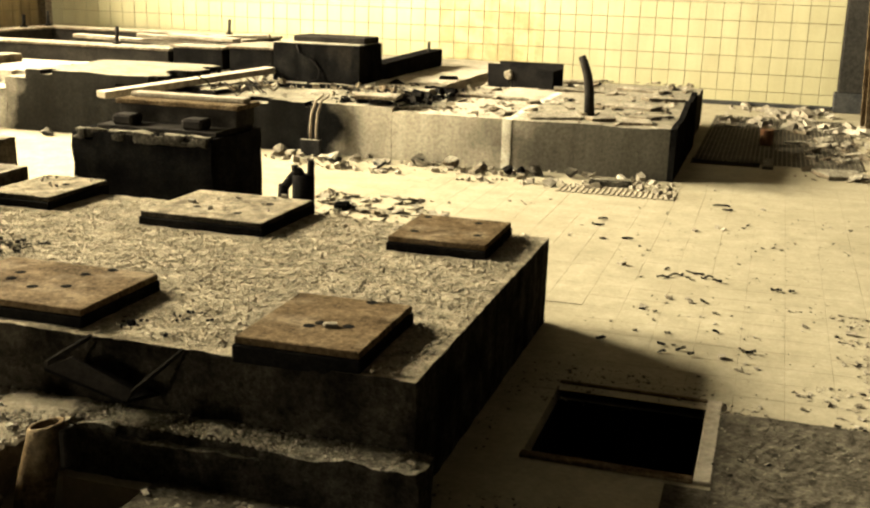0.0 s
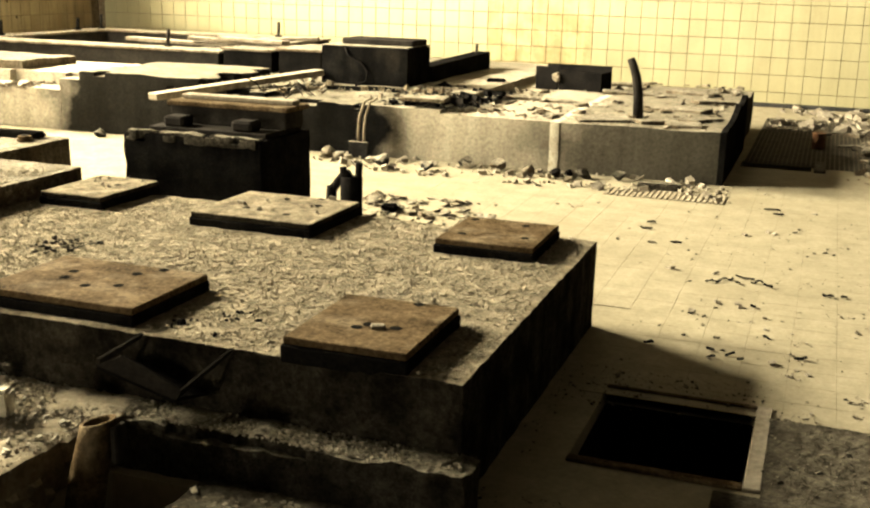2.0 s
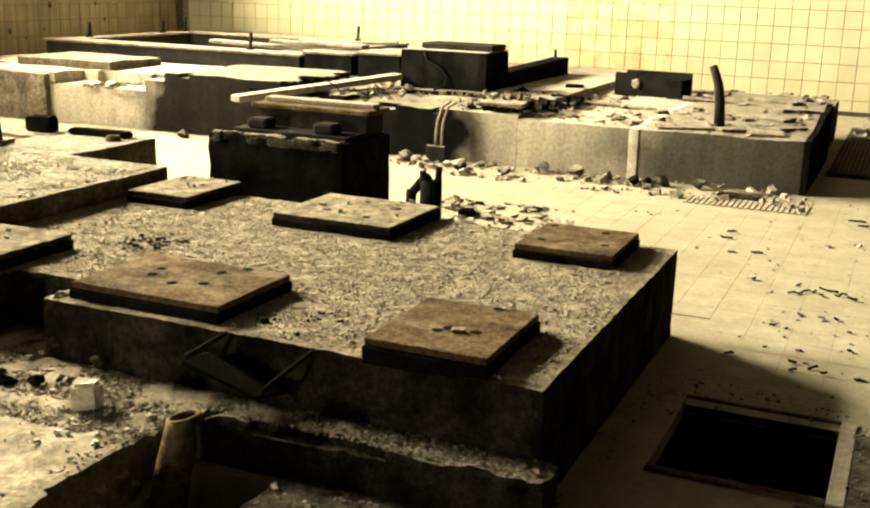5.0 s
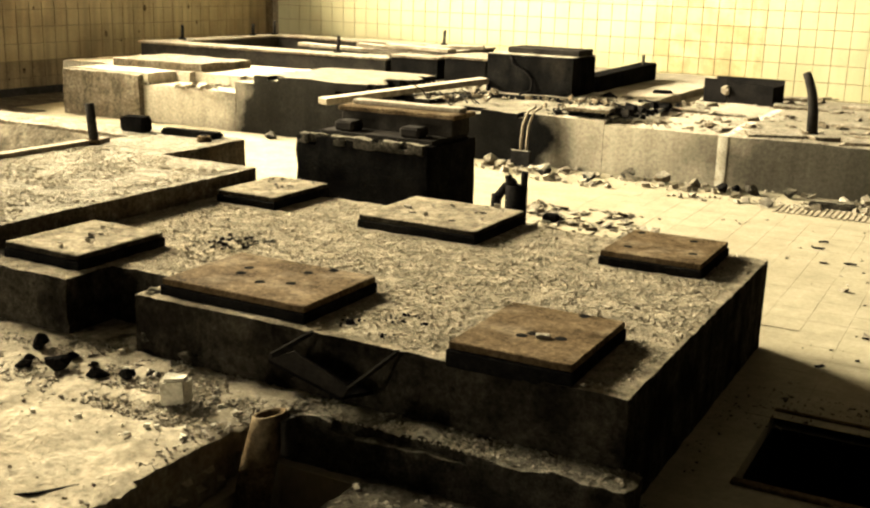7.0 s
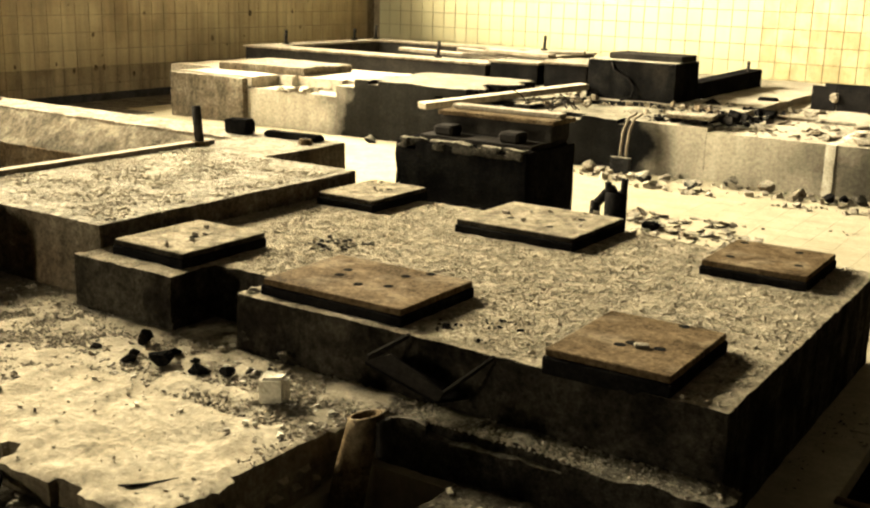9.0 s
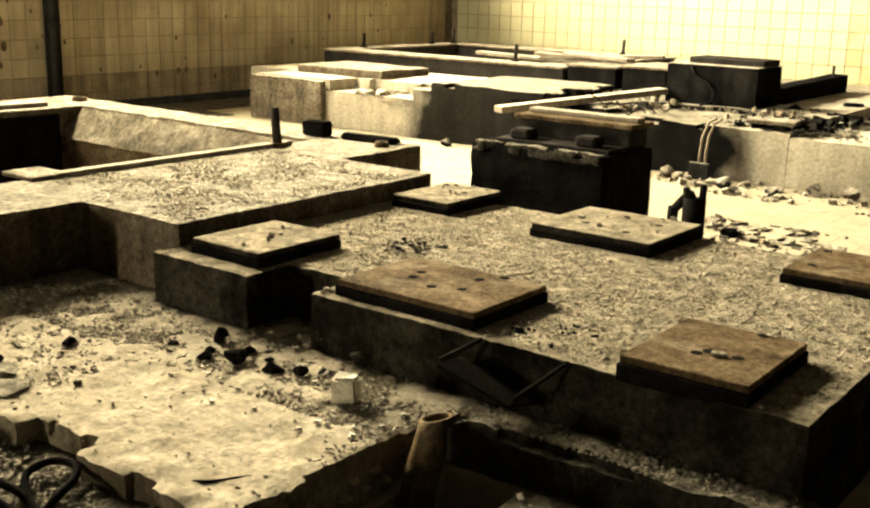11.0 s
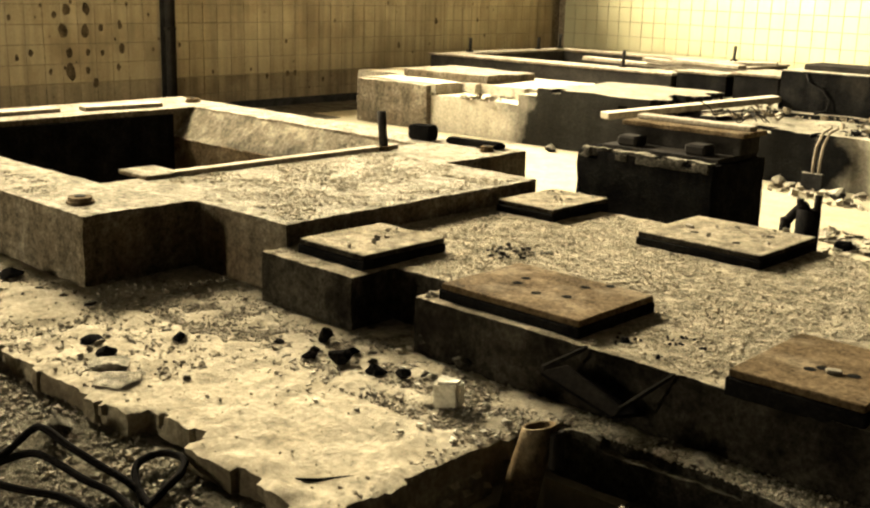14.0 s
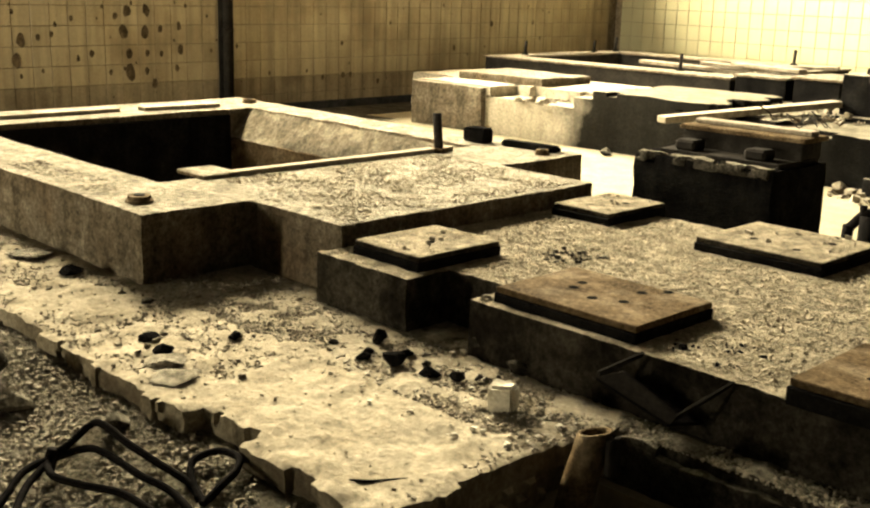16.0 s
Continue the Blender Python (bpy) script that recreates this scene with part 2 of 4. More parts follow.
TIN = material("rusty_tin", [(0.35, (0.072, 0.03, 0.018)), (0.6, (0.15, 0.078, 0.042))], metal=0.5, rough=0.6, scale=20)
RUBBER = material("black_rubber", [(0.35, (0.0048, 0.0045, 0.0045)), (0.6, (0.012, 0.0108, 0.0102))], rough=0.8, bump=0.03, pock=0.2)


# ---- building helpers ----
def mesh_from(name, verts, faces, mat, smooth=False):
    me = bpy.data.meshes.new(name)
    me.from_pydata(verts, [], faces)
    me.materials.append(mat)
    me.update()
    if smooth:
        me.polygons.foreach_set("use_smooth", [True] * len(me.polygons))
        me.set_sharp_from_angle(angle=radians(42))
    return me


def part(name, bm, mat, parent=None, label="", smooth=False):
    me = bpy.data.meshes.new(name)
    bm.to_mesh(me)
    bm.free()
    me.materials.append(mat)
    if smooth:
        me.polygons.foreach_set("use_smooth", [True] * len(me.polygons))
    ob = new(name, me)
    ob.parent = parent
    return tagged(ob, label)


def empty(name, at, label, category, group="", turn=0):
    ob = new(name)
    ob.matrix_world = pose(*at, 0, 0, turn)
    return tagged(ob, label, category, group)


def slab(x0, x1, y0, y1, z0, z1, bevel=0.006, seg=1):
    """A bevelled box."""
    bm = bmesh.new()
    bmesh.ops.create_cube(bm, size=1)
    for v in bm.verts:
        v.co = ((x0 + x1) / 2 + v.co.x * (x1 - x0), (y0 + y1) / 2 + v.co.y * (y1 - y0), (z0 + z1) / 2 + v.co.z * (z1 - z0))
    if bevel:
        bmesh.ops.bevel(bm, geom=bm.edges[:], offset=bevel, segments=seg, affect="EDGES")
    return bm


def rod(points, radius, sides=8, taper=1.0):
    """A round bar along points."""
    bm = bmesh.new()
    rings = []
    pts = [Vector(p) for p in points]
    for i, p in enumerate(pts):
        way = (pts[min(i + 1, len(pts) - 1)] - pts[max(i - 1, 0)]).normalized()
        side = way.orthogonal().normalized() if not rings else (old - way * old.dot(way)).normalized()
        old = side
        up = way.cross(side)
        r = radius * (1 + (taper - 1) * i / max(1, len(pts) - 1))
        rings.append([bm.verts.new(p + r * (math.cos(a) * side + math.sin(a) * up)) for a in (2 * math.pi * k / sides for k in range(sides))])
    for a, b in zip(rings, rings[1:]):
        for k in range(sides):
            bm.faces.new((a[k], a[(k + 1) % sides], b[(k + 1) % sides], b[k]))
    bm.faces.new(rings[0][::-1]), bm.faces.new(rings[-1])
    return bm


def grid(a, b, step, *extra):
    """Grid lines from a to b about step apart that pass through the extra values."""
    stops = sorted({a, b, *[e for e in extra if a < e < b]})
    out = [a]
    for s, t in zip(stops, stops[1:]):
        n = max(1, round((t - s) / step))
        out += [s + (t - s) * k / n for k in range(1, n + 1)]
    return out


def cast(xs, ys, zs, inside, wear=0.012, worn=0.16, scale=3.0, lumps=0.0):
    """Cast concrete: the skin of all grid cells whose middle lies inside, its edges rounded and its faces uneven."""
    nx, ny, nz = len(xs) - 1, len(ys) - 1, len(zs) - 1
    solid = np.zeros((nx + 2, ny + 2, nz + 2), bool)
    for i in range(nx):
        for j in range(ny):
            for k in range(nz):
                solid[i + 1, j + 1, k + 1] = inside((xs[i] + xs[i + 1]) / 2, (ys[j] + ys[j + 1]) / 2, (zs[k] + zs[k + 1]) / 2)
    index, verts, faces = {}, [], []

    def v(i, j, k):
        if (i, j, k) not in index:
            index[i, j, k] = len(verts)
            verts.append((xs[i], ys[j], zs[k]))
        return index[i, j, k]

    corners = {(1, 0, 0): ((1, 0, 0), (1, 1, 0), (1, 1, 1), (1, 0, 1)), (-1, 0, 0): ((0, 0, 0), (0, 0, 1), (0, 1, 1), (0, 1, 0)),
               (0, 1, 0): ((0, 1, 0), (0, 1, 1), (1, 1, 1), (1, 1, 0)), (0, -1, 0): ((0, 0, 0), (1, 0, 0), (1, 0, 1), (0, 0, 1)),
               (0, 0, 1): ((0, 0, 1), (1, 0, 1), (1, 1, 1), (0, 1, 1)), (0, 0, -1): ((0, 0, 0), (0, 1, 0), (1, 1, 0), (1, 0, 0))}
    for i, j, k in np.argwhere(solid[1:-1, 1:-1, 1:-1]).tolist():
        for (a, b, c), quad in corners.items():
            if not solid[i + 1 + a, j + 1 + b, k + 1 + c]:
                faces.append([v(i + p, j + q, k + r) for p, q, r in quad])
    co = np.array(verts)
    total, count = np.zeros_like(co), np.zeros(len(co))
    for f in faces:
        mid = co[f].mean(0)
        for n in f:
            total[n] += mid
            count[n] += 1
    co += worn * (total / count[:, None] - co)
    for n, p in enumerate(co):
        q = Vector(p)
        co[n] += wear * np.array(noise.turbulence_vector(q * scale, 5, False))
        co[n] += 0.3 * wear * np.array(noise.noise_vector(q * scale * 5))
        if lumps:
            co[n][2] += lumps * noise.fractal(q * 9, 0.8, 2.0, 4)
    return co.tolist(), faces


def concrete_thing(name, xs, ys, zs, inside, mat, label, category, kind="", **how):
    ob = new(name, mesh_from(name, *cast(xs, ys, zs, inside, **how), mat))
    return tagged(ob, label, category, kind=kind)


def within(x, y, *rects):
    return any(a < x < b and c < y < d for a, b, c, d in rects)


# ---- the hall ----
def wall(name, x0, x1, y0, y1, z0, z1, mat=PLASTER, label="unseen hall wall, plastered dark against bounced light"):
    return tagged(part(name, slab(x0, x1, y0, y1, z0, z1, 0), mat), label, "wall", kind="structure")


PIT, HOLE, WELL = (-0.67, -0.07, 3.46, 4.16), (-2.06, -1.75, 1.75, 2.74), (-8.0, -5.3, 2.95, 5.42)
DRAIN = (-0.62, 0.0, 10.05, 10.45)
floor = concrete_thing("floor", grid(WEST, EAST, 0.6, -0.67, -0.07, -2.06, -1.75, -8.0, -5.3, -0.62, 0.0), grid(SOUTH, NORTH, 0.6, 3.46, 4.16, 1.75, 2.74, 2.95, 5.42, 10.05, 10.45), [-1.4, -0.7, -0.006],
                       lambda x, y, z: not within(x, y, PIT, HOLE, WELL, DRAIN), SCREED, "worn pale hall floor under dust and debris", "floor", "structure", wear=0, worn=0)
# near-black colour stands in for the shade deep in the pits
tagged(part("pit_bottom", slab(-8.4, 0.4, 1.5, 10.8, -1.65, -1.4, 0), SOOTY_SHADE), "bottom of the floor pits, blackened for shade", "floor", kind="structure")
wall_north = wall("wall_north", WEST - 0.9, EAST + 0.5, NORTH, NORTH + 0.4, -0.1, ROOF, GROUT, "hall wall of large yellowed glazed tiles")
wall("wall_east", EAST, EAST + 0.4, SOUTH, NORTH, -0.1, ROOF)
# wall made 1.6 thick only to keep gate light off the hatch
tagged(new("wall_south", mesh_from("wall_south", *cast([WEST - 0.9, *GATE, EAST + 0.5], [SOUTH - 1.6, SOUTH], [-0.1, LINTEL, ROOF],
       lambda x, y, z: not (z < LINTEL and GATE[0] < x < GATE[1]), wear=0, worn=0), PLASTER)), "unseen dark hall wall, thickened round an added gate", "wall", kind="structure")
wall_west = tagged(new("wall_west", mesh_from("wall_west", *cast([WEST - 0.9, WEST], [SOUTH] + [y for w in WINDOWS for y in w] + [NORTH], [-0.1, SILL, HEAD, ROOF],
       lambda x, y, z: not (SILL < z < HEAD and any(a < y < b for a, b in WINDOWS)), wear=0, worn=0), GROUT)), "hall wall of dingy yellow tiles with high window openings", "wall", kind="structure")
tagged(new("ceiling", mesh_from("ceiling", *cast([WEST - 0.9, FILL_OPENING[0], FILL_OPENING[1], EAST + 0.5], [SOUTH - 0.4, FILL_OPENING[2], FILL_OPENING[3], NORTH + 0.4], [ROOF, ROOF + 0.3],
       lambda x, y, z: not within(x, y, FILL_OPENING), wear=0, worn=0), PLASTER)), "unseen dark hall ceiling with an opening for fill light", "ceiling", kind="structure")
tagged(part("baseboard", slab(WEST, WEST + 0.03, SOUTH, NORTH - 0.03, -0.006, 0.1, 0.004), SKIRT), "dark skirting at the foot of the tiled wall", "baseboard", kind="structure")
tagged(part("baseboard", slab(WEST, 0.8, NORTH - 0.03, NORTH, -0.006, 0.05, 0.004), SKIRT), "dark skirting at the foot of the tiled wall", "baseboard", kind="structure")
pillar = empty("wall_pillar", (1.3, 15.0, 0), "grey plastered wall pillar with a dark dado", "pillar")
part("shaft", slab(-0.46, 0.6, -0.1, 0.1, 0.25, 4, 0.01), PLASTER, pillar)
part("dado", slab(-0.5, 0.6, -0.14, 0.1, -0.006, 0.25, 0.01), SKIRT, pillar)
post = empty("steel_post", (1.13, 13.26, -0.006), "rusty brown steel post leaning by the wall", "post", turn=20)
for name, box in (("flange", (-0.07, 0.07, -0.075, -0.06)), ("web", (-0.008, 0.008, -0.06, 0.06)), ("flange", (-0.07, 0.07, 0.06, 0.075))):
    bm = slab(*box, 0, 3.2, 0.002)
    for v in bm.verts:
        v.co.x -= 0.045 * v.co.z
    part(name, bm, RUST, post)
drop = empty("wall_pipe", (WEST + 0.05, 7.34, 0.1), "dark vertical service pipe fixed on the tiled wall", "pipe")
part("pipe", rod([(0, 0, 0), (0, -0.01, 2), (0, -0.02, 4)], 0.05, 10), DARK, drop, smooth=True)
part("backing_strip", slab(-0.03, -0.015, -0.11, 0.1, 0, 4, 0.002), GREY, drop)
for z in (0.9, 2.2):
    part("bracket", slab(-0.03, 0.055, -0.075, 0.065, z, z + 0.04, 0.004), DARK, drop)

# ---- the machine foundations ----
def cast_part(name, xs, ys, zs, inside, mat, parent, label="", smooth=True, **how):
    ob = new(name, mesh_from(name, *cast(xs, ys, zs, inside, **how), mat, smooth))
    ob.parent = parent
    ob.matrix_parent_inverse = parent.matrix_world.inverted()
    return tagged(ob, label)


def foundation(name, at, label, category="machine foundation"):
    ob = empty(name, at, label, category)
    bpy.context.view_layer.update()
    return ob


def torn(x, z):
    """Where the broken south edge of the apron runs."""
    return 1.77 + 0.05 * noise.noise((x * 1.3, 0.3, 0)) + 0.03 * noise.noise((x * 6, 2, z * 2)) + 0.012 * noise.noise((x * 17, 5, z * 3)) - 0.15 * max(0, 0.1 - z) + (0.1 if -3.12 < x < -2.78 else 0)


apron = foundation("concrete_apron", (-5, 2.3, -0.006), "broken pale concrete apron strewn with gravel", "concrete slab")
cast_part("slab", grid(-9.4, -5.4, 0.05)[:-1] + grid(-5.4, -2.06, 0.028), grid(1.55, 2.1, 0.028)[:-1] + grid(2.1, 3.2, 0.05), grid(-0.006, 0.18, 0.045), lambda x, y, z: y > torn(x, z) and (x < -2.1 + 0.05 * noise.noise((y * 6, 1, z * 5)) or y > 2.76),
          APRON, apron, wear=0.014, worn=0.6, lumps=0.005, scale=9)
for n, (x, y, s) in enumerate(((-3.25, 1.72, 0.1), (-3.05, 1.8, 0.13), (-2.9, 1.78, 0.1), (-4.2, 1.7, 0.1), (-2.97, 1.72, 0.08), (-4.9, 1.72, 0.12), (-3.12, 1.7, 0.07))):
    cast_part("broken_chunk", grid(x - s / 2, x + s / 2, 0.02), grid(y - s / 2, y + s / 2, 0.02), grid(-0.006, 0.085, 0.02), lambda a, b, c: math.hypot(a - x, b - y) < s * (0.55 - c * 4.5 + 0.3 * noise.noise((a * 20, b * 20, n))), APRON, apron, wear=0.014, scale=14, worn=0.4)
bm = rod([(x + 5, y - 2.3, 0.182) for x, y in ((-2.36, 1.86), (-2.3, 1.92), (-2.25, 2.0), (-2.2, 2.04), (-2.17, 2.12))], 0.005, 5)
part("crack", bm, SOOTY_SHADE, apron, "dark crack across the slab")
plinth = foundation("machine_plinth", (-2.4, 4, -0.006), "low dusty concrete machine plinth with chipped edges")
cast_part("body", grid(-3.88, -0.9, 0.035, -3.27, -2.9), grid(2.94, 4.95, 0.035, 3.2), grid(-0.006, 0.42, 0.05, 0.18),
    lambda x, y, z: not (within(x, y, (-3.27, -2.9, 2.9, 3.2)) and z > 0.16), DUSTY, plinth, wear=0.004, worn=0.2, lumps=0.002, scale=15)
cast_part("footing", grid(-2.12, -0.84, 0.03), grid(2.79, 2.95, 0.03), [-1.4, -0.9, -0.5] + grid(-0.3, 0.18, 0.04), lambda x, y, z: y > 2.80 + 0.03 * noise.noise((x * 6, 0, z * 4)) or z < 0.12,
    CONCRETE, plinth, "rough ledge along the foot of the plinth", wear=0.014, lumps=0.012, scale=6)
RING = [(-8.75, -4.6, 2.45, 5.8), (-4.61, -3.86, 3.07, 4.97)]
frame_base = foundation("pit_foundation", (-6.4, 4.2, -0.006), "hollow concrete machine foundation round a deep pit")
cast_part("body", grid(-8.75, -3.86, 0.055, -4.6, -8.0, -5.3), grid(2.45, 5.8, 0.055, 3.07, 4.97, 2.95, 5.42), [-1.4, -0.7, -0.25] + grid(-0.006, 0.53, 0.06),
    lambda x, y, z: within(x, y, *RING) and not within(x, y, WELL), PALE, frame_base, wear=0.005, scale=4)
bm = bmesh.new()
rows = []
for k in range(46):
    x = -7.99 + 2.68 * k / 45
    rows.append([bm.verts.new((x + 6.4, y - 4.2 + 0.02 * noise.noise((x * 8, y * 9, z * 9)), z + 0.006 + 0.02 * noise.noise((x * 8, y * 9, z * 9 + 5)))) for y, z in ((5.44, 0.525), (5.36, 0.45), (5.28, 0.37), (5.2, 0.28))])
for a, c in zip(rows, rows[1:]):
    for k in range(3):
        bm.faces.new((a[k], a[k + 1], c[k + 1], c[k]))
part("sloped_lip", bm, DUSTY, frame_base, "rough sloping inner lip of the pit", smooth=True)
part("inner_lining", slab(-7.99 + 6.4, -5.31 + 6.4, 5.2 - 4.2, 5.41 - 4.2, -1.39, 0.29, 0.006), RUST, frame_base, "rust-brown lining below the lip")
# added sheet: paints the shade on the pit's west wall in black
part("inner_lining", slab(-7.995 + 6.4, -7.96 + 6.4, 2.97 - 4.2, 5.19 - 4.2, -1.39, 0.49, 0.006), SOOTY_SHADE, frame_base, "added lining blackened for the pit's shade")
part("edge_strip", slab(-5.27 + 6.4, -5.2 + 6.4, 3.35 - 4.2, 5.15 - 4.2, 0.535, 0.565, 0.004), WOOD, frame_base, "pale strip along the pit's edge")
part("edge_plate", slab(-5.5 + 6.4, -5.2 + 6.4, 3.18 - 4.2, 3.42 - 4.2, 0.535, 0.56, 0.006), PALE, frame_base, "loose plate at the corner of the pit")

block = foundation("rail_block", (-3.5, 5.9, -0.006), "sooty concrete block with a steel rail bolted on", "machine foundation")
cast_part("body", grid(-4.0, -3.04, 0.05), grid(5.55, 6.2, 0.05), grid(-0.006, 0.645, 0.05), lambda x, y, z: not (z > 0.58 and noise.noise((x * 5, y * 5, 2)) > 0.3 and y < 5.65), SOOTY_SHADE, block, wear=0.008, scale=5)
cast_part("crust", grid(-3.98, -3.06, 0.03), grid(5.53, 5.7, 0.03), grid(0.6, 0.665, 0.02), lambda x, y, z: noise.noise((x * 9, y * 9, z * 12)) > -0.15 and y < 5.66 - (z - 0.6), CONCRETE, block, "crumbled pale crust along the edge", wear=0.012, scale=12, worn=0.5)
part("bed_plate", slab(-0.4, 0.42, -0.22, 0.26, 0.645, 0.68, 0.005), DARK, block)
part("rail_web", slab(-0.38, 0.44, 0.0, 0.24, 0.68, 0.79, 0.006), DARK, block)
part("rail_head", slab(-0.39, 0.47, -0.03, 0.27, 0.79, 0.82, 0.006), RUST, block)
part("cap_bar", slab(-0.36, 0.44, 0.1, 0.2, 0.82, 0.85, 0.006), WOOD, block)
for x in (-0.24, 0.24):
    part("clamp", slab(x - 0.07, x + 0.07, -0.2, -0.06, 0.68, 0.745, 0.015), DARK, block)

# ---- the far platform ----
platform = foundation("concrete_platform", (-5, 11, -0.006), "long raised concrete platform strewn with debris", "platform")
DEEP = 13.9
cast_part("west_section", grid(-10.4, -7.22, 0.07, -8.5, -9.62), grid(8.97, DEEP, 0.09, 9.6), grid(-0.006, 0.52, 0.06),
    lambda x, y, z: (x > -9.6 or y > 9.6) and not (x > -8.4 and y < 9.45 + 0.1 * noise.noise((x * 4, 0, 0)) and z > 0.4 + 0.06 * noise.noise((x * 6, 1, 1))), PLATFORM, platform, "broken end painted pale for a pool of light", wear=0.014, scale=5)
cast_part("pilaster", grid(-9.66, -8.5, 0.06), grid(8.9, 9.05, 0.05), grid(-0.006, 0.5, 0.06), lambda x, y, z: True, PALE, platform, wear=0.012, scale=5)
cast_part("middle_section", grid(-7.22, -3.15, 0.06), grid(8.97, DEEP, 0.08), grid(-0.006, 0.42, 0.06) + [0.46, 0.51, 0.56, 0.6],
    lambda x, y, z: z < 0.51 - 0.05 * (x > -4.9 and y < 10) + 0.09 * (x < -5.6 + 0.3 * noise.noise((y * 3, 0, 7)) and x > -6.95 + 0.2 * noise.noise((y * 5, 2, z * 9)) and y < 10.4) and not (y < 9.12 and z > 0.43 and noise.noise((x * 3, 5, z * 6)) > 0.2), PLATFORM, platform, "cast section painted dark for shade", wear=0.012)
cast_part("streaked_section", grid(-3.15, -2.13, 0.08), grid(8.97, 12.65, 0.09), grid(-0.006, 0.43, 0.06), lambda x, y, z: True, PLATFORM, platform, "streaked section painted pale for a pool of light", wear=0.01)
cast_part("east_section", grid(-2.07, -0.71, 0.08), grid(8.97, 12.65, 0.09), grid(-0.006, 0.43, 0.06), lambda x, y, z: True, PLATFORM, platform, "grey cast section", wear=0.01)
cast_part("lime_seam", grid(-2.14, -2.06, 0.04), grid(8.955, 12.5, 0.2), grid(-0.006, 0.432, 0.06), lambda x, y, z: True, WHITE, platform, "pale lime joint", wear=0.008)
bm = bmesh.new()
outline = [(8.96, 0.0), (8.96, 0.44), (9.2, 0.45), (9.6, 0.44), (9.9, 0.47), (10.15, 0.5), (10.3, 0.54), (10.42, 0.5), (10.7, 0.51), (11.0, 0.55), (11.1, 0.54), (11.1, 0.0)]
sides = [[bm.verts.new((x + 5, y - 11, z)) for y, z in outline] for x in (-0.72, -0.67)]
bm.faces.new(sides[0][::-1]), bm.faces.new(sides[1])
for k in range(len(outline)):
    n = (k + 1) % len(outline)
    bm.faces.new((sides[0][k], sides[0][n], sides[1][n], sides[1][k]))
part("end_plate", bm, SOOTY_SHADE, platform, "jagged dark plate closing the end")
cast_part("upper_ledge", grid(-9.45, -8.12, 0.07), grid(9.5, 10.4, 0.08), grid(0.52, 0.61, 0.045), lambda x, y, z: True, PALE, platform, wear=0.01)

bed = foundation("machine_bed", (-8.3, 12, 0.52), "long low rusty machine bed frame on the platform", "machine bed")
X0, X1, Y0, Y1 = -1.85, 1.88, -1.3, 1.6
for name, box in (("front_rail", (X0, X1, Y0, Y0 + 0.35)), ("back_rail", (X0, X1, Y1 - 0.3, Y1)), ("side_rail", (X0, X0 + 0.3, Y0 + 0.35, Y1 - 0.3)), ("side_rail", (X1 - 0.5, X1, Y0 + 0.35, Y1 - 0.3))):
    rail = part(name, slab(*box, 0, 0.17, 0.008), DARK, bed)
    part("rail_top", slab(box[0] - 0.02, box[1] + 0.02, box[2] - 0.02, box[3] + 0.02, 0.172, 0.2, 0.006), PALE, rail, "dust-covered top flange")
for x, y, h in ((-1.7, -0.66, 0.19), (-1.7, 1.4, 0.21), (1.06, -1.05, 0.2), (1.2, 1.4, 0.2), (-1.72, 0.9, 0.17)):
    bolt = part("anchor_bolt", rod([(x, y, 0.19), (x + 0.01, y, 0.2 + h)], 0.022, 8), DARK, bed, smooth=True)
    part("nut", rod([(x, y, 0.2), (x, y, 0.225)], 0.05, 6), DARK, bolt)
for x0, x1, y0, y1, h in ((-6.36, -5.75, 10.7, 11.6, 0.25), (-5.64, -5.12, 10.65, 11.5, 0.28)):
    stub = foundation("bed_stub", (x0, y0, 0.515), "dark concrete stub beside the machine bed", "concrete block")
    cast_part("body", grid(x0, x1, 0.1), grid(y0, y1, 0.1), grid(0.515, 0.515 + h - 0.03, 0.07), lambda x, y, z: True, SOOTY_SHADE, stub, wear=0.008)
    part("cap", slab(-0.02, x1 - x0 + 0.02, -0.02, y1 - y0, h - 0.028, h, 0.006), PALE, stub)

cube = foundation("concrete_cube", (-4.38, 10.4, 0.52), "dark square concrete block on the platform", "concrete block")
cast_part("body", grid(-4.85, -3.9, 0.06), grid(10.1, 10.75, 0.06), grid(0.51, 0.885, 0.06), lambda x, y, z: True, SOOTY_SHADE, cube, wear=0.006)
part("cover", slab(-0.47, 0.47, -0.3, 0.35, 0.365, 0.38, 0.004), GREY, cube)
part("lid", slab(-0.33, 0.46, -0.1, 0.3, 0.38, 0.44, 0.01), DARK, cube)
part("cable", rod([(-0.2, -0.31, 0.36), (-0.16, -0.33, 0.28), (-0.02, -0.33, 0.22), (0.06, -0.33, 0.13), (0.05, -0.35, 0.03), (-0.02, -0.45, 0.0)], 0.012, 6), RUBBER, cube, smooth=True)
low = foundation("low_wall", (-3.95, 11.8, 0.51), "dark low concrete wall behind the square block", "concrete block")
bm = slab(-0.12, 0.08, -1.0, 1.0, 0, 0.2, 0.01)
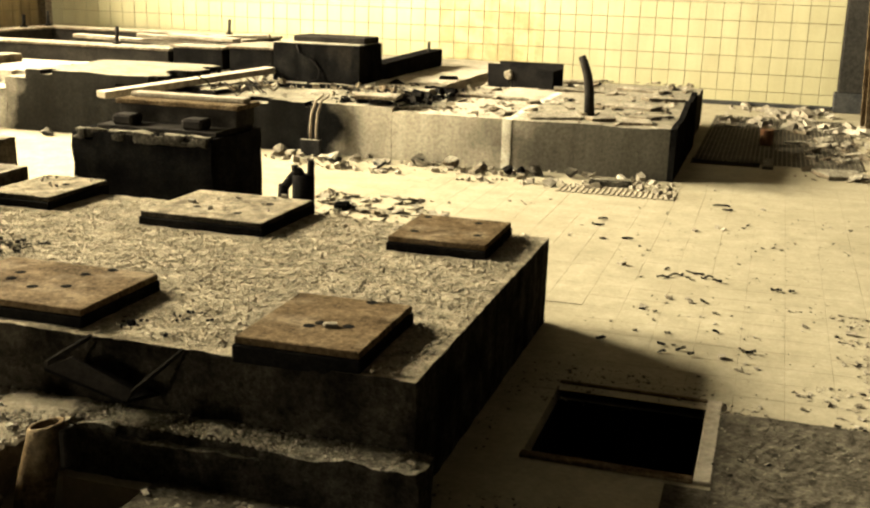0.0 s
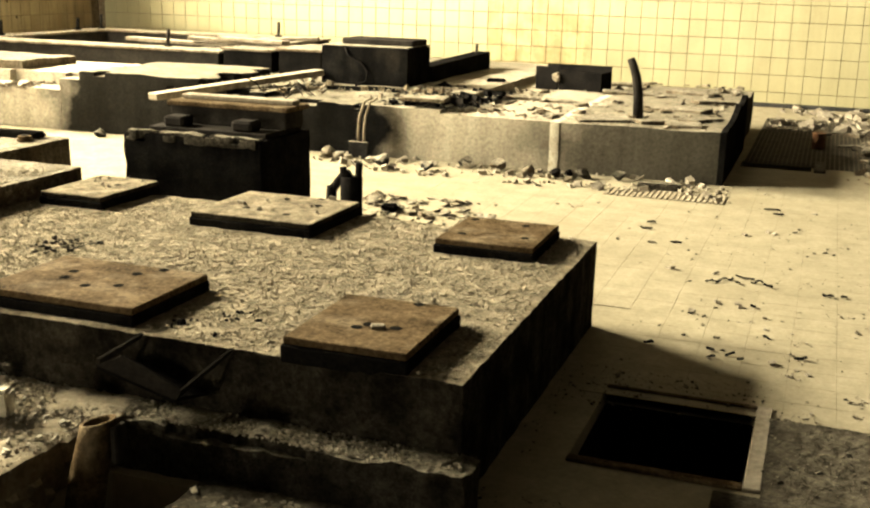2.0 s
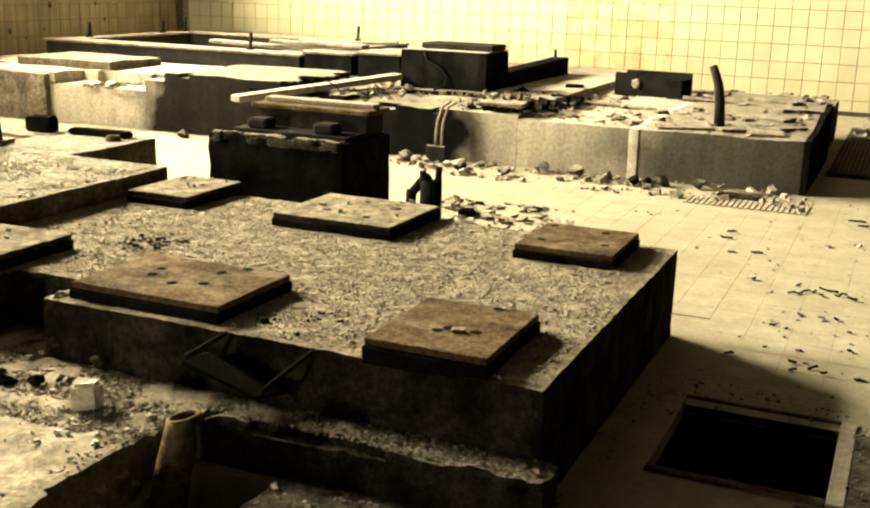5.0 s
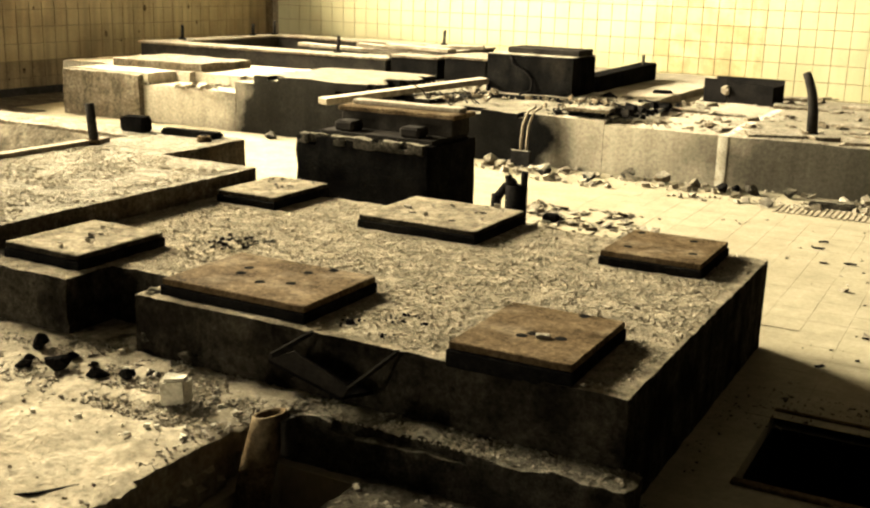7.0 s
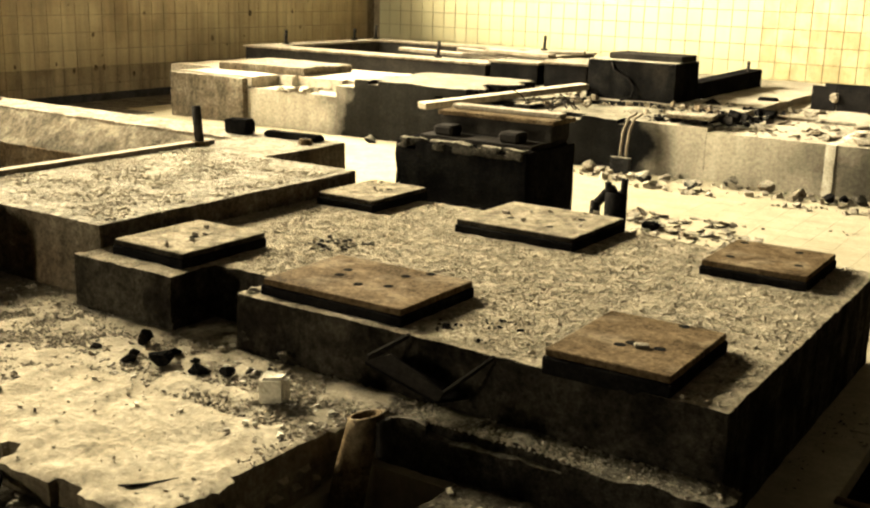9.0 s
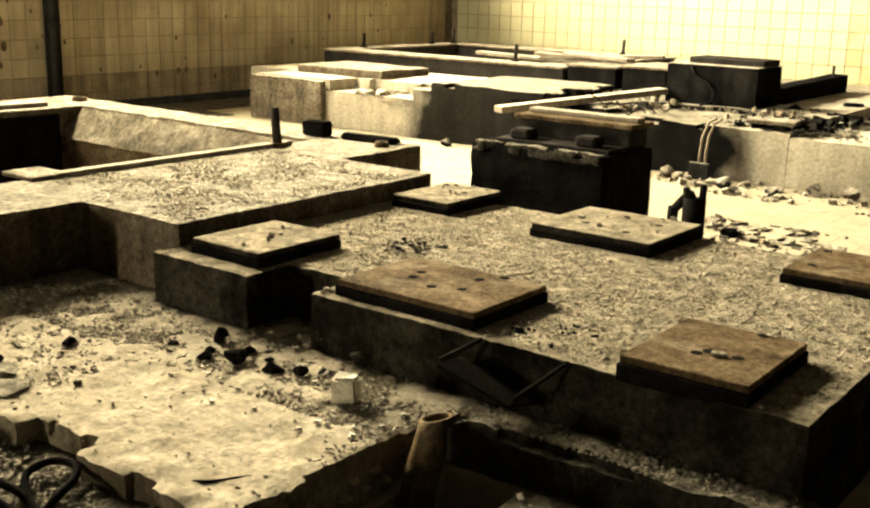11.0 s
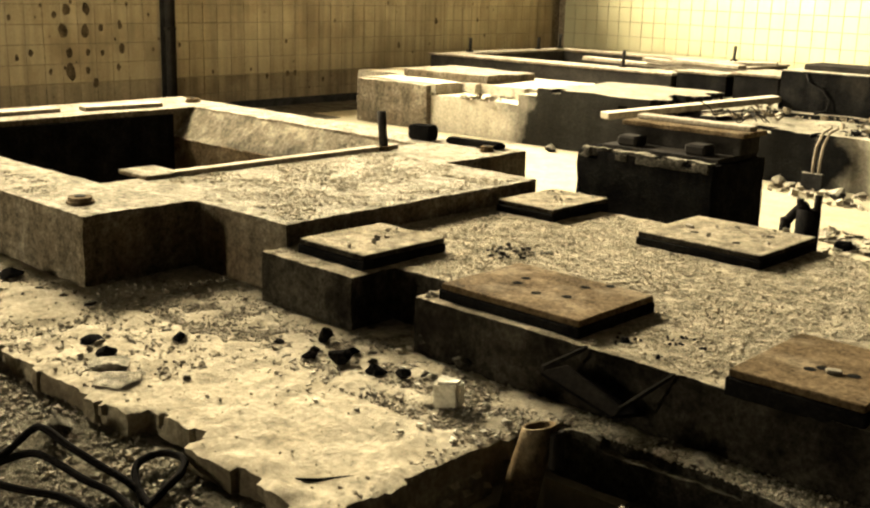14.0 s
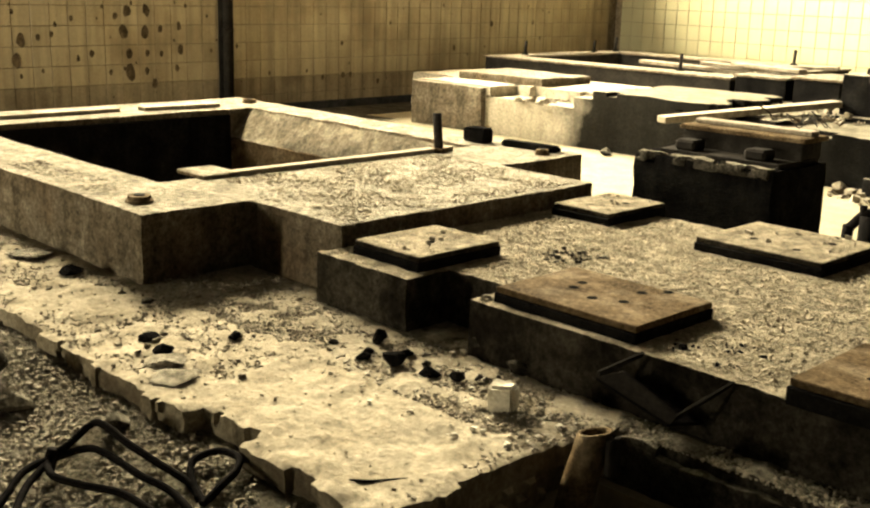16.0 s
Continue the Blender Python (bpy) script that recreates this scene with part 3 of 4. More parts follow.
for v in bm.verts:
    v.co.z += 0.04 * noise.noise((v.co.y * 3, 0, 0)) * (v.co.z > 0.1) - (0.03 if v.co.y < -0.4 and v.co.z > 0.1 else 0)
part("body", bm, SOOTY_SHADE, low)
part("pin", rod([(0, 0.7, 0.18), (0, 0.7, 0.3)], 0.02, 6), DARK, low)
# ---- bearing plates ----
def bearing_plate(x0, x1, y0, y1, holes, dust):
    thing = empty("bearing_plate", ((x0 + x1) / 2, (y0 + y1) / 2, 0.415), "thick rusty steel bearing plate with bolt holes on the plinth" if not dust else "thick steel bearing plate under pale dust and grit", "steel plate", "bearing plates on the plinth", turn=random.uniform(-0.8, 0.8))
    w, d = (x1 - x0) / 2, (y1 - y0) / 2
    plate = part("plate", slab(-w, w, -d, d, 0.044, 0.07, 0.004), DUSTY if dust else RUST, thing)
    # blackened below: paints the shade under the plate and on its lower edge
    part("shaded_bed", slab(-w - 0.006, w + 0.006, -d - 0.01, d + 0.006, -0.02, 0.044, 0.006), SOOTY_SHADE, thing)
    for x, y in holes:
        # flat black disc paints the shade inside the hole
        bm = bmesh.new()
        bmesh.ops.create_circle(bm, cap_ends=True, segments=12, radius=0.021, matrix=pose(x - (x0 + x1) / 2, y - (y0 + y1) / 2, 0.0715))
        part("bolt_hole_disc", bm, VOID, plate, "flat black disc for the shade in a bolt hole")
    return thing


for x0, x1, y0, y1, holes, dust in (
        (-1.53, -1.095, 2.95, 3.475, [(-1.24, 3.45), (-1.32, 3.17), (-1.22, 3.17), (-1.345, 3.13)], False),
        (-1.535, -1.08, 4.42, 4.91, [(-1.22, 4.82), (-1.16, 4.58), (-1.45, 4.55), (-1.48, 4.85)], False),
        (-2.805, -2.135, 2.995, 3.485, [(-2.62, 3.3), (-2.38, 3.37), (-2.35, 3.21), (-2.46, 3.16), (-2.6, 3.22), (-2.32, 3.46)], False),
        (-2.8, -2.15, 4.41, 4.98, [(-2.6, 4.6), (-2.3, 4.8), (-2.35, 4.55)], True),
        (-3.75, -3.32, 3.06, 3.575, [(-3.5, 3.3)], True),
        (-3.76, -3.38, 4.49, 5.0, [(-3.5, 4.8)], True)):
    bearing_plate(x0, x1, y0, y1, holes, dust)


chip = part("mortar_chip", slab(-0.025, 0.025, -0.015, 0.015, 0, 0.014, 0.005), PALE)
chip.matrix_world = pose(-1.275, 3.15, 0.484, 4, 0, 25)
tagged(chip, "small white mortar chip lying on a rusty plate", "chip")

# ---- stones and rubble ----
CUBE_FACES = [(0, 1, 3, 2), (4, 6, 7, 5), (0, 4, 5, 1), (2, 3, 7, 6), (0, 2, 6, 4), (1, 5, 7, 3)]


def scatter(name, count, place, sizes, label, mat=STONE, flat=0.8, seed=1, category="rubble"):
    """Loose stones as one mesh: place(rng) gives x, y, z or None."""
    rng = random.Random(seed)
    verts, faces = [], []
    while count > 0:
        count -= 1
        at = place(rng)
        if at is None:
            continue
        s = sizes[0] * (sizes[1] / sizes[0]) ** (rng.random() ** 2.2)
        turn = Euler((rng.uniform(-0.4, 0.4), rng.uniform(-0.4, 0.4), rng.uniform(0, 6.3))).to_matrix()
        a, b, c = s * rng.uniform(0.6, 1.3), s * rng.uniform(0.4, 0.9), s * rng.uniform(0.5, 1.0) * flat
        n = len(verts)
        for k in range(8):
            p = Vector(((k >> 2 & 1) - 0.5, (k >> 1 & 1) - 0.5, (k & 1) - 0.5)) * 1.0
            p = Vector((p.x * a, p.y * b, p.z * c)) * (1 + rng.uniform(-0.35, 0.25))
            p = turn @ p
            verts.append((at[0] + p.x, at[1] + p.y, at[2] + p.z + c * 0.35))
        faces += [tuple(n + i for i in f) for f in CUBE_FACES]
    return tagged(new(name, mesh_from(name, verts, faces, mat)), label, category, kind="stuff")


def clump(x, y, scale=2.2, seed=0.0):
    return noise.noise((x * scale, y * scale, seed)) + 0.5 * noise.noise((x * scale * 2.7, y * scale * 2.7, seed + 4))


def patch(x0, x1, y0, y1, z, level=-9.0, scale=2.2, seed=0.0, avoid=()):
    def place(rng):
        x, y = rng.uniform(x0, x1), rng.uniform(y0, y1)
        return None if clump(x, y, scale, seed) < level or within(x, y, *avoid) else (x, y, z)
    return place


PLATES = [(-1.58, -1.08, 2.9, 3.54), (-1.58, -1.08, 4.37, 4.98), (-2.82, -2.1, 2.95, 3.55), (-2.82, -2.1, 4.35, 5.0), (-3.8, -3.28, 3.0, 3.66), (-3.8, -3.27, 4.44, 5.03), (-3.3, -2.88, 2.9, 3.22)]
scatter("grit", 40000, patch(-3.84, -0.93, 2.97, 4.92, 0.419, -0.75, 3, 1, PLATES), (0.0035, 0.014), "pale crumbled mortar grit on the plinth", GRIT, flat=0.75, seed=2)
scatter("grit", 120, patch(-2.1, -1.72, 3.02, 3.3, 0.42, 0.1, 6, 2, PLATES), (0.008, 0.03), "dark crumbs heaped by the plinth's edge", SOOTY_SHADE, seed=3)
scatter("grit", 150, patch(-3.2, -2.95, 3.66, 3.92, 0.42, -0.2, 6, 71), (0.006, 0.026), "dark crumbs on the dusty plinth", CONCRETE, seed=72)
scatter("grit", 900, patch(-3.74, -2.16, 3.07, 4.98, 0.486, 0.05, 5, 9, [(-2.82, -2.1, 2.9, 3.6), (-3.33, -2.79, 2, 6), (-4, -3, 3.57, 4.5), (-2.82, -2.1, 3, 4.42), (-3.4, -3.3, 4, 6)]), (0.005, 0.03), "grit lying on the dusty plates", seed=4)
scatter("rubble", 11000, patch(-5.2, -3.9, 2.9, 4.92, 0.53, -0.2, 3, 5, [(-5.3, -4.62, 2.9, 3.25), (-4.64, -3.8, 2.8, 3.12)]), (0.005, 0.022), "pale broken mortar on the pit foundation", GRIT, flat=0.45, seed=5)
scatter("rubble", 1500, patch(-6.3, -5.2, 2.52, 2.75, 0.53, -0.1, 3, 6), (0.004, 0.016), "brown crumbs on the pit foundation", APRON, seed=6, flat=0.5)
scatter("gravel", 16000, patch(-6.5, -2.12, 1.8, 3.05, 0.18, -0.15, 1.6, 7, [(-3.3, -2.2, 1.8, 2.45), (-9, -4.6, 2.4, 4)]), (0.004, 0.018), "loose gravel on the concrete apron", seed=7, flat=0.7)
scatter("grit", 1500, patch(-6.5, -2.12, 1.8, 3.05, 0.182, -0.35, 2.4, 30, [(-9, -4.6, 2.4, 4)]), (0.003, 0.014), "fine pale grit on the concrete apron", PALE, seed=31)
scatter("gravel", 8000, patch(-4.2, -2.1, 2.45, 2.95, 0.18, -0.2, 2.2, 8), (0.004, 0.015), "loose gravel heaped along the plinth", seed=8)
def bank(y):
    """How far the gravel rises towards the apron."""
    t = min(1, max(0, (y - 1.15) / 0.6))
    return 0.075 * t * t * (3 - 2 * t)


def banked(rng):
    x, y = rng.uniform(-6.5, -2.2), rng.uniform(0.7, 1.8)
    return None if clump(x, y, 2.0, 10) < -0.5 else (x, y, 0.024 + bank(y) + 0.01 * noise.noise((x * 2.5, y * 2.5, 4)))


scatter("gravel", 20000, banked, (0.005, 0.022), "coarse gravel below the broken apron", seed=9)
scatter("gravel", 2600, patch(-2.1, -0.85, 2.8, 2.95, 0.18, -0.3, 3, 11), (0.004, 0.014), "gravel on the footing ledge", seed=10)
scatter("gravel", 2200, patch(-1.73, -0.7, 2.3, 2.78, 0.0, -0.1, 3, 12), (0.005, 0.026), "gravel at the foot of the plinth", seed=11)
scatter("gravel", 5200, patch(-0.02, 1.3, 3.0, 4.1, 0.0, -0.3, 2.4, 13), (0.004, 0.018), "gravel strewn beside the floor pit", CONCRETE, seed=12)
scatter("gravel", 2600, patch(0.0, 1.2, 4.1, 5.6, 0.0, 0.1, 2.4, 14), (0.004, 0.024), "debris flakes on the pale floor", seed=13, flat=0.4)
scatter("gravel", 700, patch(-2.6, 1.4, 4.6, 9.0, 0.0, 0.35, 2.0, 15, [(-3.9, -0.8, 0, 5)]), (0.012, 0.05), "debris flakes on the pale floor", seed=14, flat=0.35)
scatter("gravel", 420, patch(-0.8, 1.5, 3.9, 8.0, 0.0, -0.2, 2.0, 41), (0.006, 0.024), "dark flakes of dirt strewn over the pale floor", DUSTY, seed=42, flat=0.5)
scatter("grit", 1500, patch(-0.88, -0.05, 2.9, 4.4, 0.0, -0.2, 2.6, 43, [(-0.8, 0.05, 3.1, 3.95)]), (0.003, 0.014), "dark dirt grit round the floor hatch", DUSTY, seed=44, flat=0.6)
scatter("rubble", 420, patch(-4.3, -0.6, 8.25, 8.95, 0.0, -0.1, 2, 16), (0.015, 0.09), "rubble along the foot of the platform", seed=15)
scatter("rubble", 160, patch(-3.1, -2.0, 6.6, 7.4, 0.0, -0.2, 2, 17), (0.03, 0.14), "flat broken pieces on the pale floor", PALE, seed=16, flat=0.25)
scatter("rubble", 700, patch(-0.5, 2.2, 12.6, 15.0, 0.0, -0.1, 1.5, 18), (0.03, 0.2), "rubble heaped below the tiled wall", seed=17, flat=0.45)
scatter("rubble", 400, patch(0.3, 2.2, 9.6, 12.6, 0.0, 0.0, 1.5, 19), (0.03, 0.18), "broken pieces on the far floor", PALE, seed=18, flat=0.35)
scatter("rubble", 900, patch(-3.1, -0.8, 9.0, 12.9, 0.43, -0.1, 1.5, 20), (0.02, 0.13), "mortar debris on the platform", PALE, seed=19, flat=0.3)
scatter("rubble", 700, patch(-7.1, -3.2, 9.0, 10.4, 0.52, -0.1, 2, 21, [(-4.9, -3.85, 10, 11)]), (0.015, 0.07), "mortar debris on the platform", PALE, seed=20)
scatter("rubble", 500, patch(-8.6, -7.2, 8.9, 9.7, 0.4, -0.1, 2, 22), (0.02, 0.08), "crumbled mortar in the broken platform edge", PALE, seed=21)


scatter("gravel", 110, patch(-3.2, -2.12, 2.3, 2.95, 0.185, -0.3, 2.2, 61), (0.008, 0.026), "whitish pebbles among the gravel", WHITE, seed=62)
scatter("gravel", 260, patch(-5.6, -3.2, 1.9, 2.9, 0.182, -0.2, 2.2, 63, [(-9, -4.6, 2.4, 4)]), (0.008, 0.035), "pale chips strewn over the apron", PALE, seed=64, flat=0.6)


def heap(name, x0, x1, y0, y1, z, rough, label, rise=lambda y: 0.0):
    """A bed of fine gravel: one uneven sheet."""
    xs, ys = grid(x0, x1, 0.022), grid(y0, y1, 0.022)
    verts = [(x, y, z + rise(y) + rough * (noise.fractal((x * 26, y * 26, 0), 0.7, 2.0, 4) + 1.2 * noise.noise((x * 2.5, y * 2.5, 4)))) for x in xs for y in ys]
    m = len(ys)
    faces = [(i * m + j, (i + 1) * m + j, (i + 1) * m + j + 1, i * m + j + 1) for i in range(len(xs) - 1) for j in range(m - 1)]
    return tagged(new(name, mesh_from(name, verts, faces, GRAVEL)), label, "gravel", kind="stuff")


heap("gravel_bed", -7.0, -2.1, 0.5, 1.86, 0.024, 0.009, "bed of fine trodden gravel below the apron", bank)
heap("gravel_bed", -1.74, -0.75, 1.9, 2.8, 0.012, 0.012, "bed of dark rubble at the foot of the plinth").data.materials[0] = DIRT_SHADE
heap("gravel_bed", -0.01, 2.2, 2.6, 4.06, 0.009, 0.005, "bed of fine dark gravel beside the floor pit").data.materials[0] = DIRT_SHADE


scatter("rubble", 260, patch(-3.75, -2.9, 9.1, 10.6, 0.47, -0.2, 2, 51), (0.03, 0.13), "dark debris heaped on the platform", SOOTY_SHADE, seed=52, flat=0.6)
scatter("rubble", 120, patch(-3.9, -2.9, 9.0, 10.2, 0.47, -0.2, 2, 53), (0.02, 0.1), "broken grey pieces on the platform", GREY, seed=54, flat=0.5)


def rock(at, size, label, mat=STONE, seed=0, squash=0.8, category="stone", group=""):
    bm = bmesh.new()
    bmesh.ops.create_icosphere(bm, subdivisions=2, radius=size / 2)
    for v in bm.verts:
        v.co *= 1 + 0.4 * noise.noise(v.co / size * 2.2 + Vector((seed * 3.1, seed, 0))) + 0.22 * noise.noise(v.co / size * 6 + Vector((seed, 0, 3)))
    for k in range(9):
        way = Vector((math.sin(seed * 7 + k * 2.4), math.cos(seed * 3 + k * 1.7), math.sin(k * 1.3 + seed))).normalized()
        for v in bm.verts:
            v.co -= max(0, v.co.dot(way) - 0.3 * size) * way
    for v in bm.verts:
        v.co.z *= squash
    low_z = min(v.co.z for v in bm.verts)
    for v in bm.verts:
        v.co.z -= low_z + 0.004
    ob = part("stone", bm, mat)
    ob.matrix_world = pose(*at, 0, 0, seed * 77)
    return tagged(ob, label, category, group)


for n, (x, y, s, h, m) in enumerate([(-3.24, 2.77, 0.1, 0.9, SOOTY_SHADE), (-3.0, 2.64, 0.14, 0.7, SOOTY_SHADE), (-3.13, 2.59, 0.09, 0.6, SOOTY_SHADE), (-2.86, 2.98, 0.16, 1.0, CONCRETE), (-2.72, 2.71, 0.1, 0.7, SOOTY_SHADE), (-2.83, 2.66, 0.12, 0.6, SOOTY_SHADE), (-2.63, 2.95, 0.16, 0.55, CONCRETE),
                                      (-3.68, 2.02, 0.13, 0.6, SOOTY_SHADE), (-3.88, 2.07, 0.14, 0.3, SOOTY_SHADE), (-3.65, 2.33, 0.08, 0.7, SOOTY_SHADE), (-5.0, 2.28, 0.2, 0.4, SOOTY_SHADE), (-4.35, 2.33, 0.1, 0.4, CONCRETE), (-3.06, 2.76, 0.08, 0.6, SOOTY_SHADE), (-3.18, 2.66, 0.07, 0.7, SOOTY_SHADE),
                                      (-2.93, 2.74, 0.06, 0.7, CONCRETE), (-2.68, 2.79, 0.08, 0.5, CONCRETE), (-3.35, 2.62, 0.07, 0.6, SOOTY_SHADE)]):
    rock((x, y, 0.178), s * 0.82, "dark jagged stone lying on the apron" if m is SOOTY_SHADE else "rough grey stone lying by the plinth", m, n, h, group="stones on the apron")
rock((-2.855, 2.995, 0.4), 0.1, "pale broken corner lump on the plinth's edge", PALE, 77, 0.5, group="stones on the apron")
for n, (x, y, s, h) in enumerate([(-3.58, 1.98, 0.2, 0.2), (-3.41, 1.9, 0.24, 0.15), (-5.5, 2.29, 0.3, 0.12)]):
    rock((x, y, 0.18), s, "flat pale concrete flake on the apron", PALE, n + 20, h, "flake", "flakes on the apron")
for n, (x, y, s, h) in enumerate([(-4.11, 1.5, 0.22, 0.8), (-3.77, 1.45, 0.2, 0.4), (-3.3, 1.6, 0.14, 0.7)]):
    rock((x, y, 0.02 + bank(y)), s, "grey stone in the gravel below the apron", CONCRETE, n + 30, h, group="stones below the apron")
for n, (x, y, s, m) in enumerate([(-3.47, 8.45, 0.26, GREY), (-3.08, 8.5, 0.2, GREY), (-2.0, 8.66, 0.18, SOOTY_SHADE), (-1.9, 8.72, 0.16, SOOTY_SHADE), (-1.78, 8.75, 0.22, CONCRETE), (-1.5, 8.8, 0.2, CONCRETE), (-4.1, 8.7, 0.24, PALE), (-3.95, 8.6, 0.18, PALE),
                                  (-2.55, 8.8, 0.25, PALE), (-2.26, 8.78, 0.2, PALE), (-2.85, 8.85, 0.2, CONCRETE), (-6.6, 8.75, 0.2, GREY), (-5.9, 8.8, 0.16, GREY)]):
    rock((x, y, 0), s * 0.72, "broken masonry lump at the foot of the platform", m, n + 40, 0.75, "masonry lump", "lumps along the platform")


def brick(at, size, turn, label, mat, tilt=0):
    ob = part("brick", slab(-size[0] / 2, size[0] / 2, -size[1] / 2, size[1] / 2, 0, size[2], 0.012, 2), mat)
    for v in ob.data.vertices:
        v.co += 0.011 * Vector(noise.noise_vector(v.co * 19))
    ob.matrix_world = pose(*at, tilt, 0, turn)
    return tagged(ob, label, "brick")


brick((-2.42, 2.63, 0.175), (0.095, 0.075, 0.105), 25, "pale whitewashed broken brick standing on the apron", WHITE)
brick((-5.4, 5.6, 0.528), (0.19, 0.13, 0.11), 12, "dark brick on the rim of the pit foundation", SOOTY_SHADE)
brick((-4.95, 5.66, 0.528), (0.46, 0.1, 0.05), 6, "dark flat bar on the rim of the pit foundation", SOOTY_SHADE)
brick((-1.13, 8.58, -0.004), (0.34, 0.12, 0.06), 8, "ribbed grey brick on the floor by the platform", CONCRETE)
brick((-2.75, 6.85, -0.004), (0.1, 0.08, 0.06), 8, "small dark brick on the pale floor", SOOTY_SHADE)
brick((-3.3, 11.2, 0.425), (0.2, 0.12, 0.12), 10, "small dark lump on the platform", SOOTY_SHADE)
for n, (x, y, w, d, a) in enumerate([(-1.75, 9.25, 0.45, 0.3, 20), (-1.3, 9.3, 0.35, 0.16, 35), (-1.05, 9.2, 0.3, 0.2, 10), (-0.95, 9.6, 0.4, 0.2, 60), (-1.2, 10.3, 0.5, 0.25, -20), (-2.6, 10.4, 0.7, 0.12, 5), (-1.9, 11.5, 0.6, 0.2, 12),
                                     (-1.3, 11.9, 0.5, 0.3, -15), (-3.0, 9.35, 0.5, 0.25, 40), (-2.4, 12.3, 0.8, 0.15, 3), (-3.35, 9.15, 0.4, 0.3, 10), (0.7, 9.9, 0.45, 0.3, 30), (1.3, 11.6, 0.5, 0.35, 50), (-1.0, 11.1, 0.4, 0.2, 30)]):
    z = 0.43 if x < -0.7 and x > -3.15 else (0.52 if x < 0 else 0.0)
    ob = part("slab_fragment", slab(-w / 2, w / 2, -d / 2, d / 2, 0, 0.035, 0.006), PALE)
    ob.matrix_world = pose(x, y, z - 0.006, random.uniform(-4, 4), random.uniform(-3, 3), a)
    tagged(ob, "thin pale slab fragment lying in the debris", "slab fragment", "slab fragments")

# ---- loose things near the plinth ----
angle = empty("steel_channel", (-1.92, 2.885, 0.19), "rusty open steel channel leaning on the plinth", "steel channel")
for name, quad, off in (("web", [(-0.25, -0.06, 0.14), (0.05, -0.06, 0.065), (0.07, -0.05, 0.1), (-0.15, -0.05, 0.185)], (0, 0.012, 0)),
                        ("flange", [(-0.25, -0.06, 0.14), (-0.14, 0.03, 0.225), (-0.13, 0.03, 0.245), (-0.245, -0.06, 0.165)], (0.012, 0, 0)),
                        ("flange", [(0.05, -0.06, 0.065), (0.2, 0.04, 0.215), (0.21, 0.04, 0.235), (0.07, -0.06, 0.1)], (0.012, 0, 0)),
                        ("sole", [(-0.25, -0.06, 0.14), (0.05, -0.06, 0.065), (0.12, 0.045, 0.065), (-0.18, 0.045, 0.14)], (0, 0, -0.012))):
    bm = bmesh.new()
    a = [bm.verts.new(Vector(p)) for p in quad]
    c = [bm.verts.new(Vector(p) + Vector(off)) for p in quad]
    bm.faces.new(a), bm.faces.new(c[::-1])
    for k in range(4):
        bm.faces.new((a[k], c[k], c[(k + 1) % 4], a[(k + 1) % 4]))
    bmesh.ops.recalc_face_normals(bm, faces=bm.faces[:])
    # sole is blacker than the rest, for the shade inside the channel
    part(name, bm, SOOTY_SHADE if name == "sole" else DARK, angle)

spout = empty("bent_pipe", (-1.93, 2.5, -0.5), "short rusty pipe stub rising out of a dark hole", "pipe")
bm = bmesh.new()
rings = []
for k, (x, z, r) in enumerate([(-0.34, -0.9, 0.064), (-0.2, -0.2, 0.063), (-0.1, 0.3, 0.062), (-0.04, 0.6, 0.06), (0.0, 0.76, 0.056), (0.01, 0.8, 0.055), (0.01, 0.8, 0.046), (-0.01, 0.72, 0.045), (-0.06, 0.5, 0.045)]):
    rings.append([bm.verts.new((x + r * math.cos(a), r * math.sin(a), z + 0.25 * r * math.cos(a) * (k > 3))) for a in (2 * math.pi * i / 20 for i in range(20))])
for a, c in zip(rings, rings[1:]):
    for k in range(20):
        bm.faces.new((a[k], a[(k + 1) % 20], c[(k + 1) % 20], c[k]))
part("stub", bm, RUST, spout, smooth=True)
part("lug", slab(0.07, 0.095, -0.03, 0.03, 0.68, 0.8, 0.006), DARK, spout)

# real dirt beside the hatch; the rest is added out of view against bounce
tagged(part("dirt_bounce_cut", slab(0.0, EAST, SOUTH, 4.07, -0.006, 0.001, 0), DIRT_SHADE), "dark packed dirt by the hatch, carried on unseen against bounced light", "ground", kind="structure")
tagged(part("dirt_bounce_cut", slab(-1.6, 0.0, SOUTH, 2.3, -0.006, 0.001, 0), DIRT_SHADE), "dark packed dirt by the hatch, carried on unseen against bounced light", "ground", kind="structure")
tagged(part("dirt_bounce_cut", slab(-0.16, 0.0, 2.3, 3.38, -0.006, 0.001, 0), DIRT_SHADE), "dark packed dirt by the hatch, carried on unseen against bounced light", "ground", kind="structure")
tagged(part("dirt_bounce_cut", slab(WEST + 0.03, -1.6, SOUTH, 1.7, -0.006, 0.001, 0), DIRT_SHADE), "dark packed dirt under the gravel, carried on unseen against bounced light", "ground", kind="structure")
tagged(part("dirt_bounce_cut", slab(2.4, EAST, 4.07, NORTH, -0.006, 0.001, 0), DIRT_SHADE), "dark packed dirt by the hatch, carried on unseen against bounced light", "ground", kind="structure")
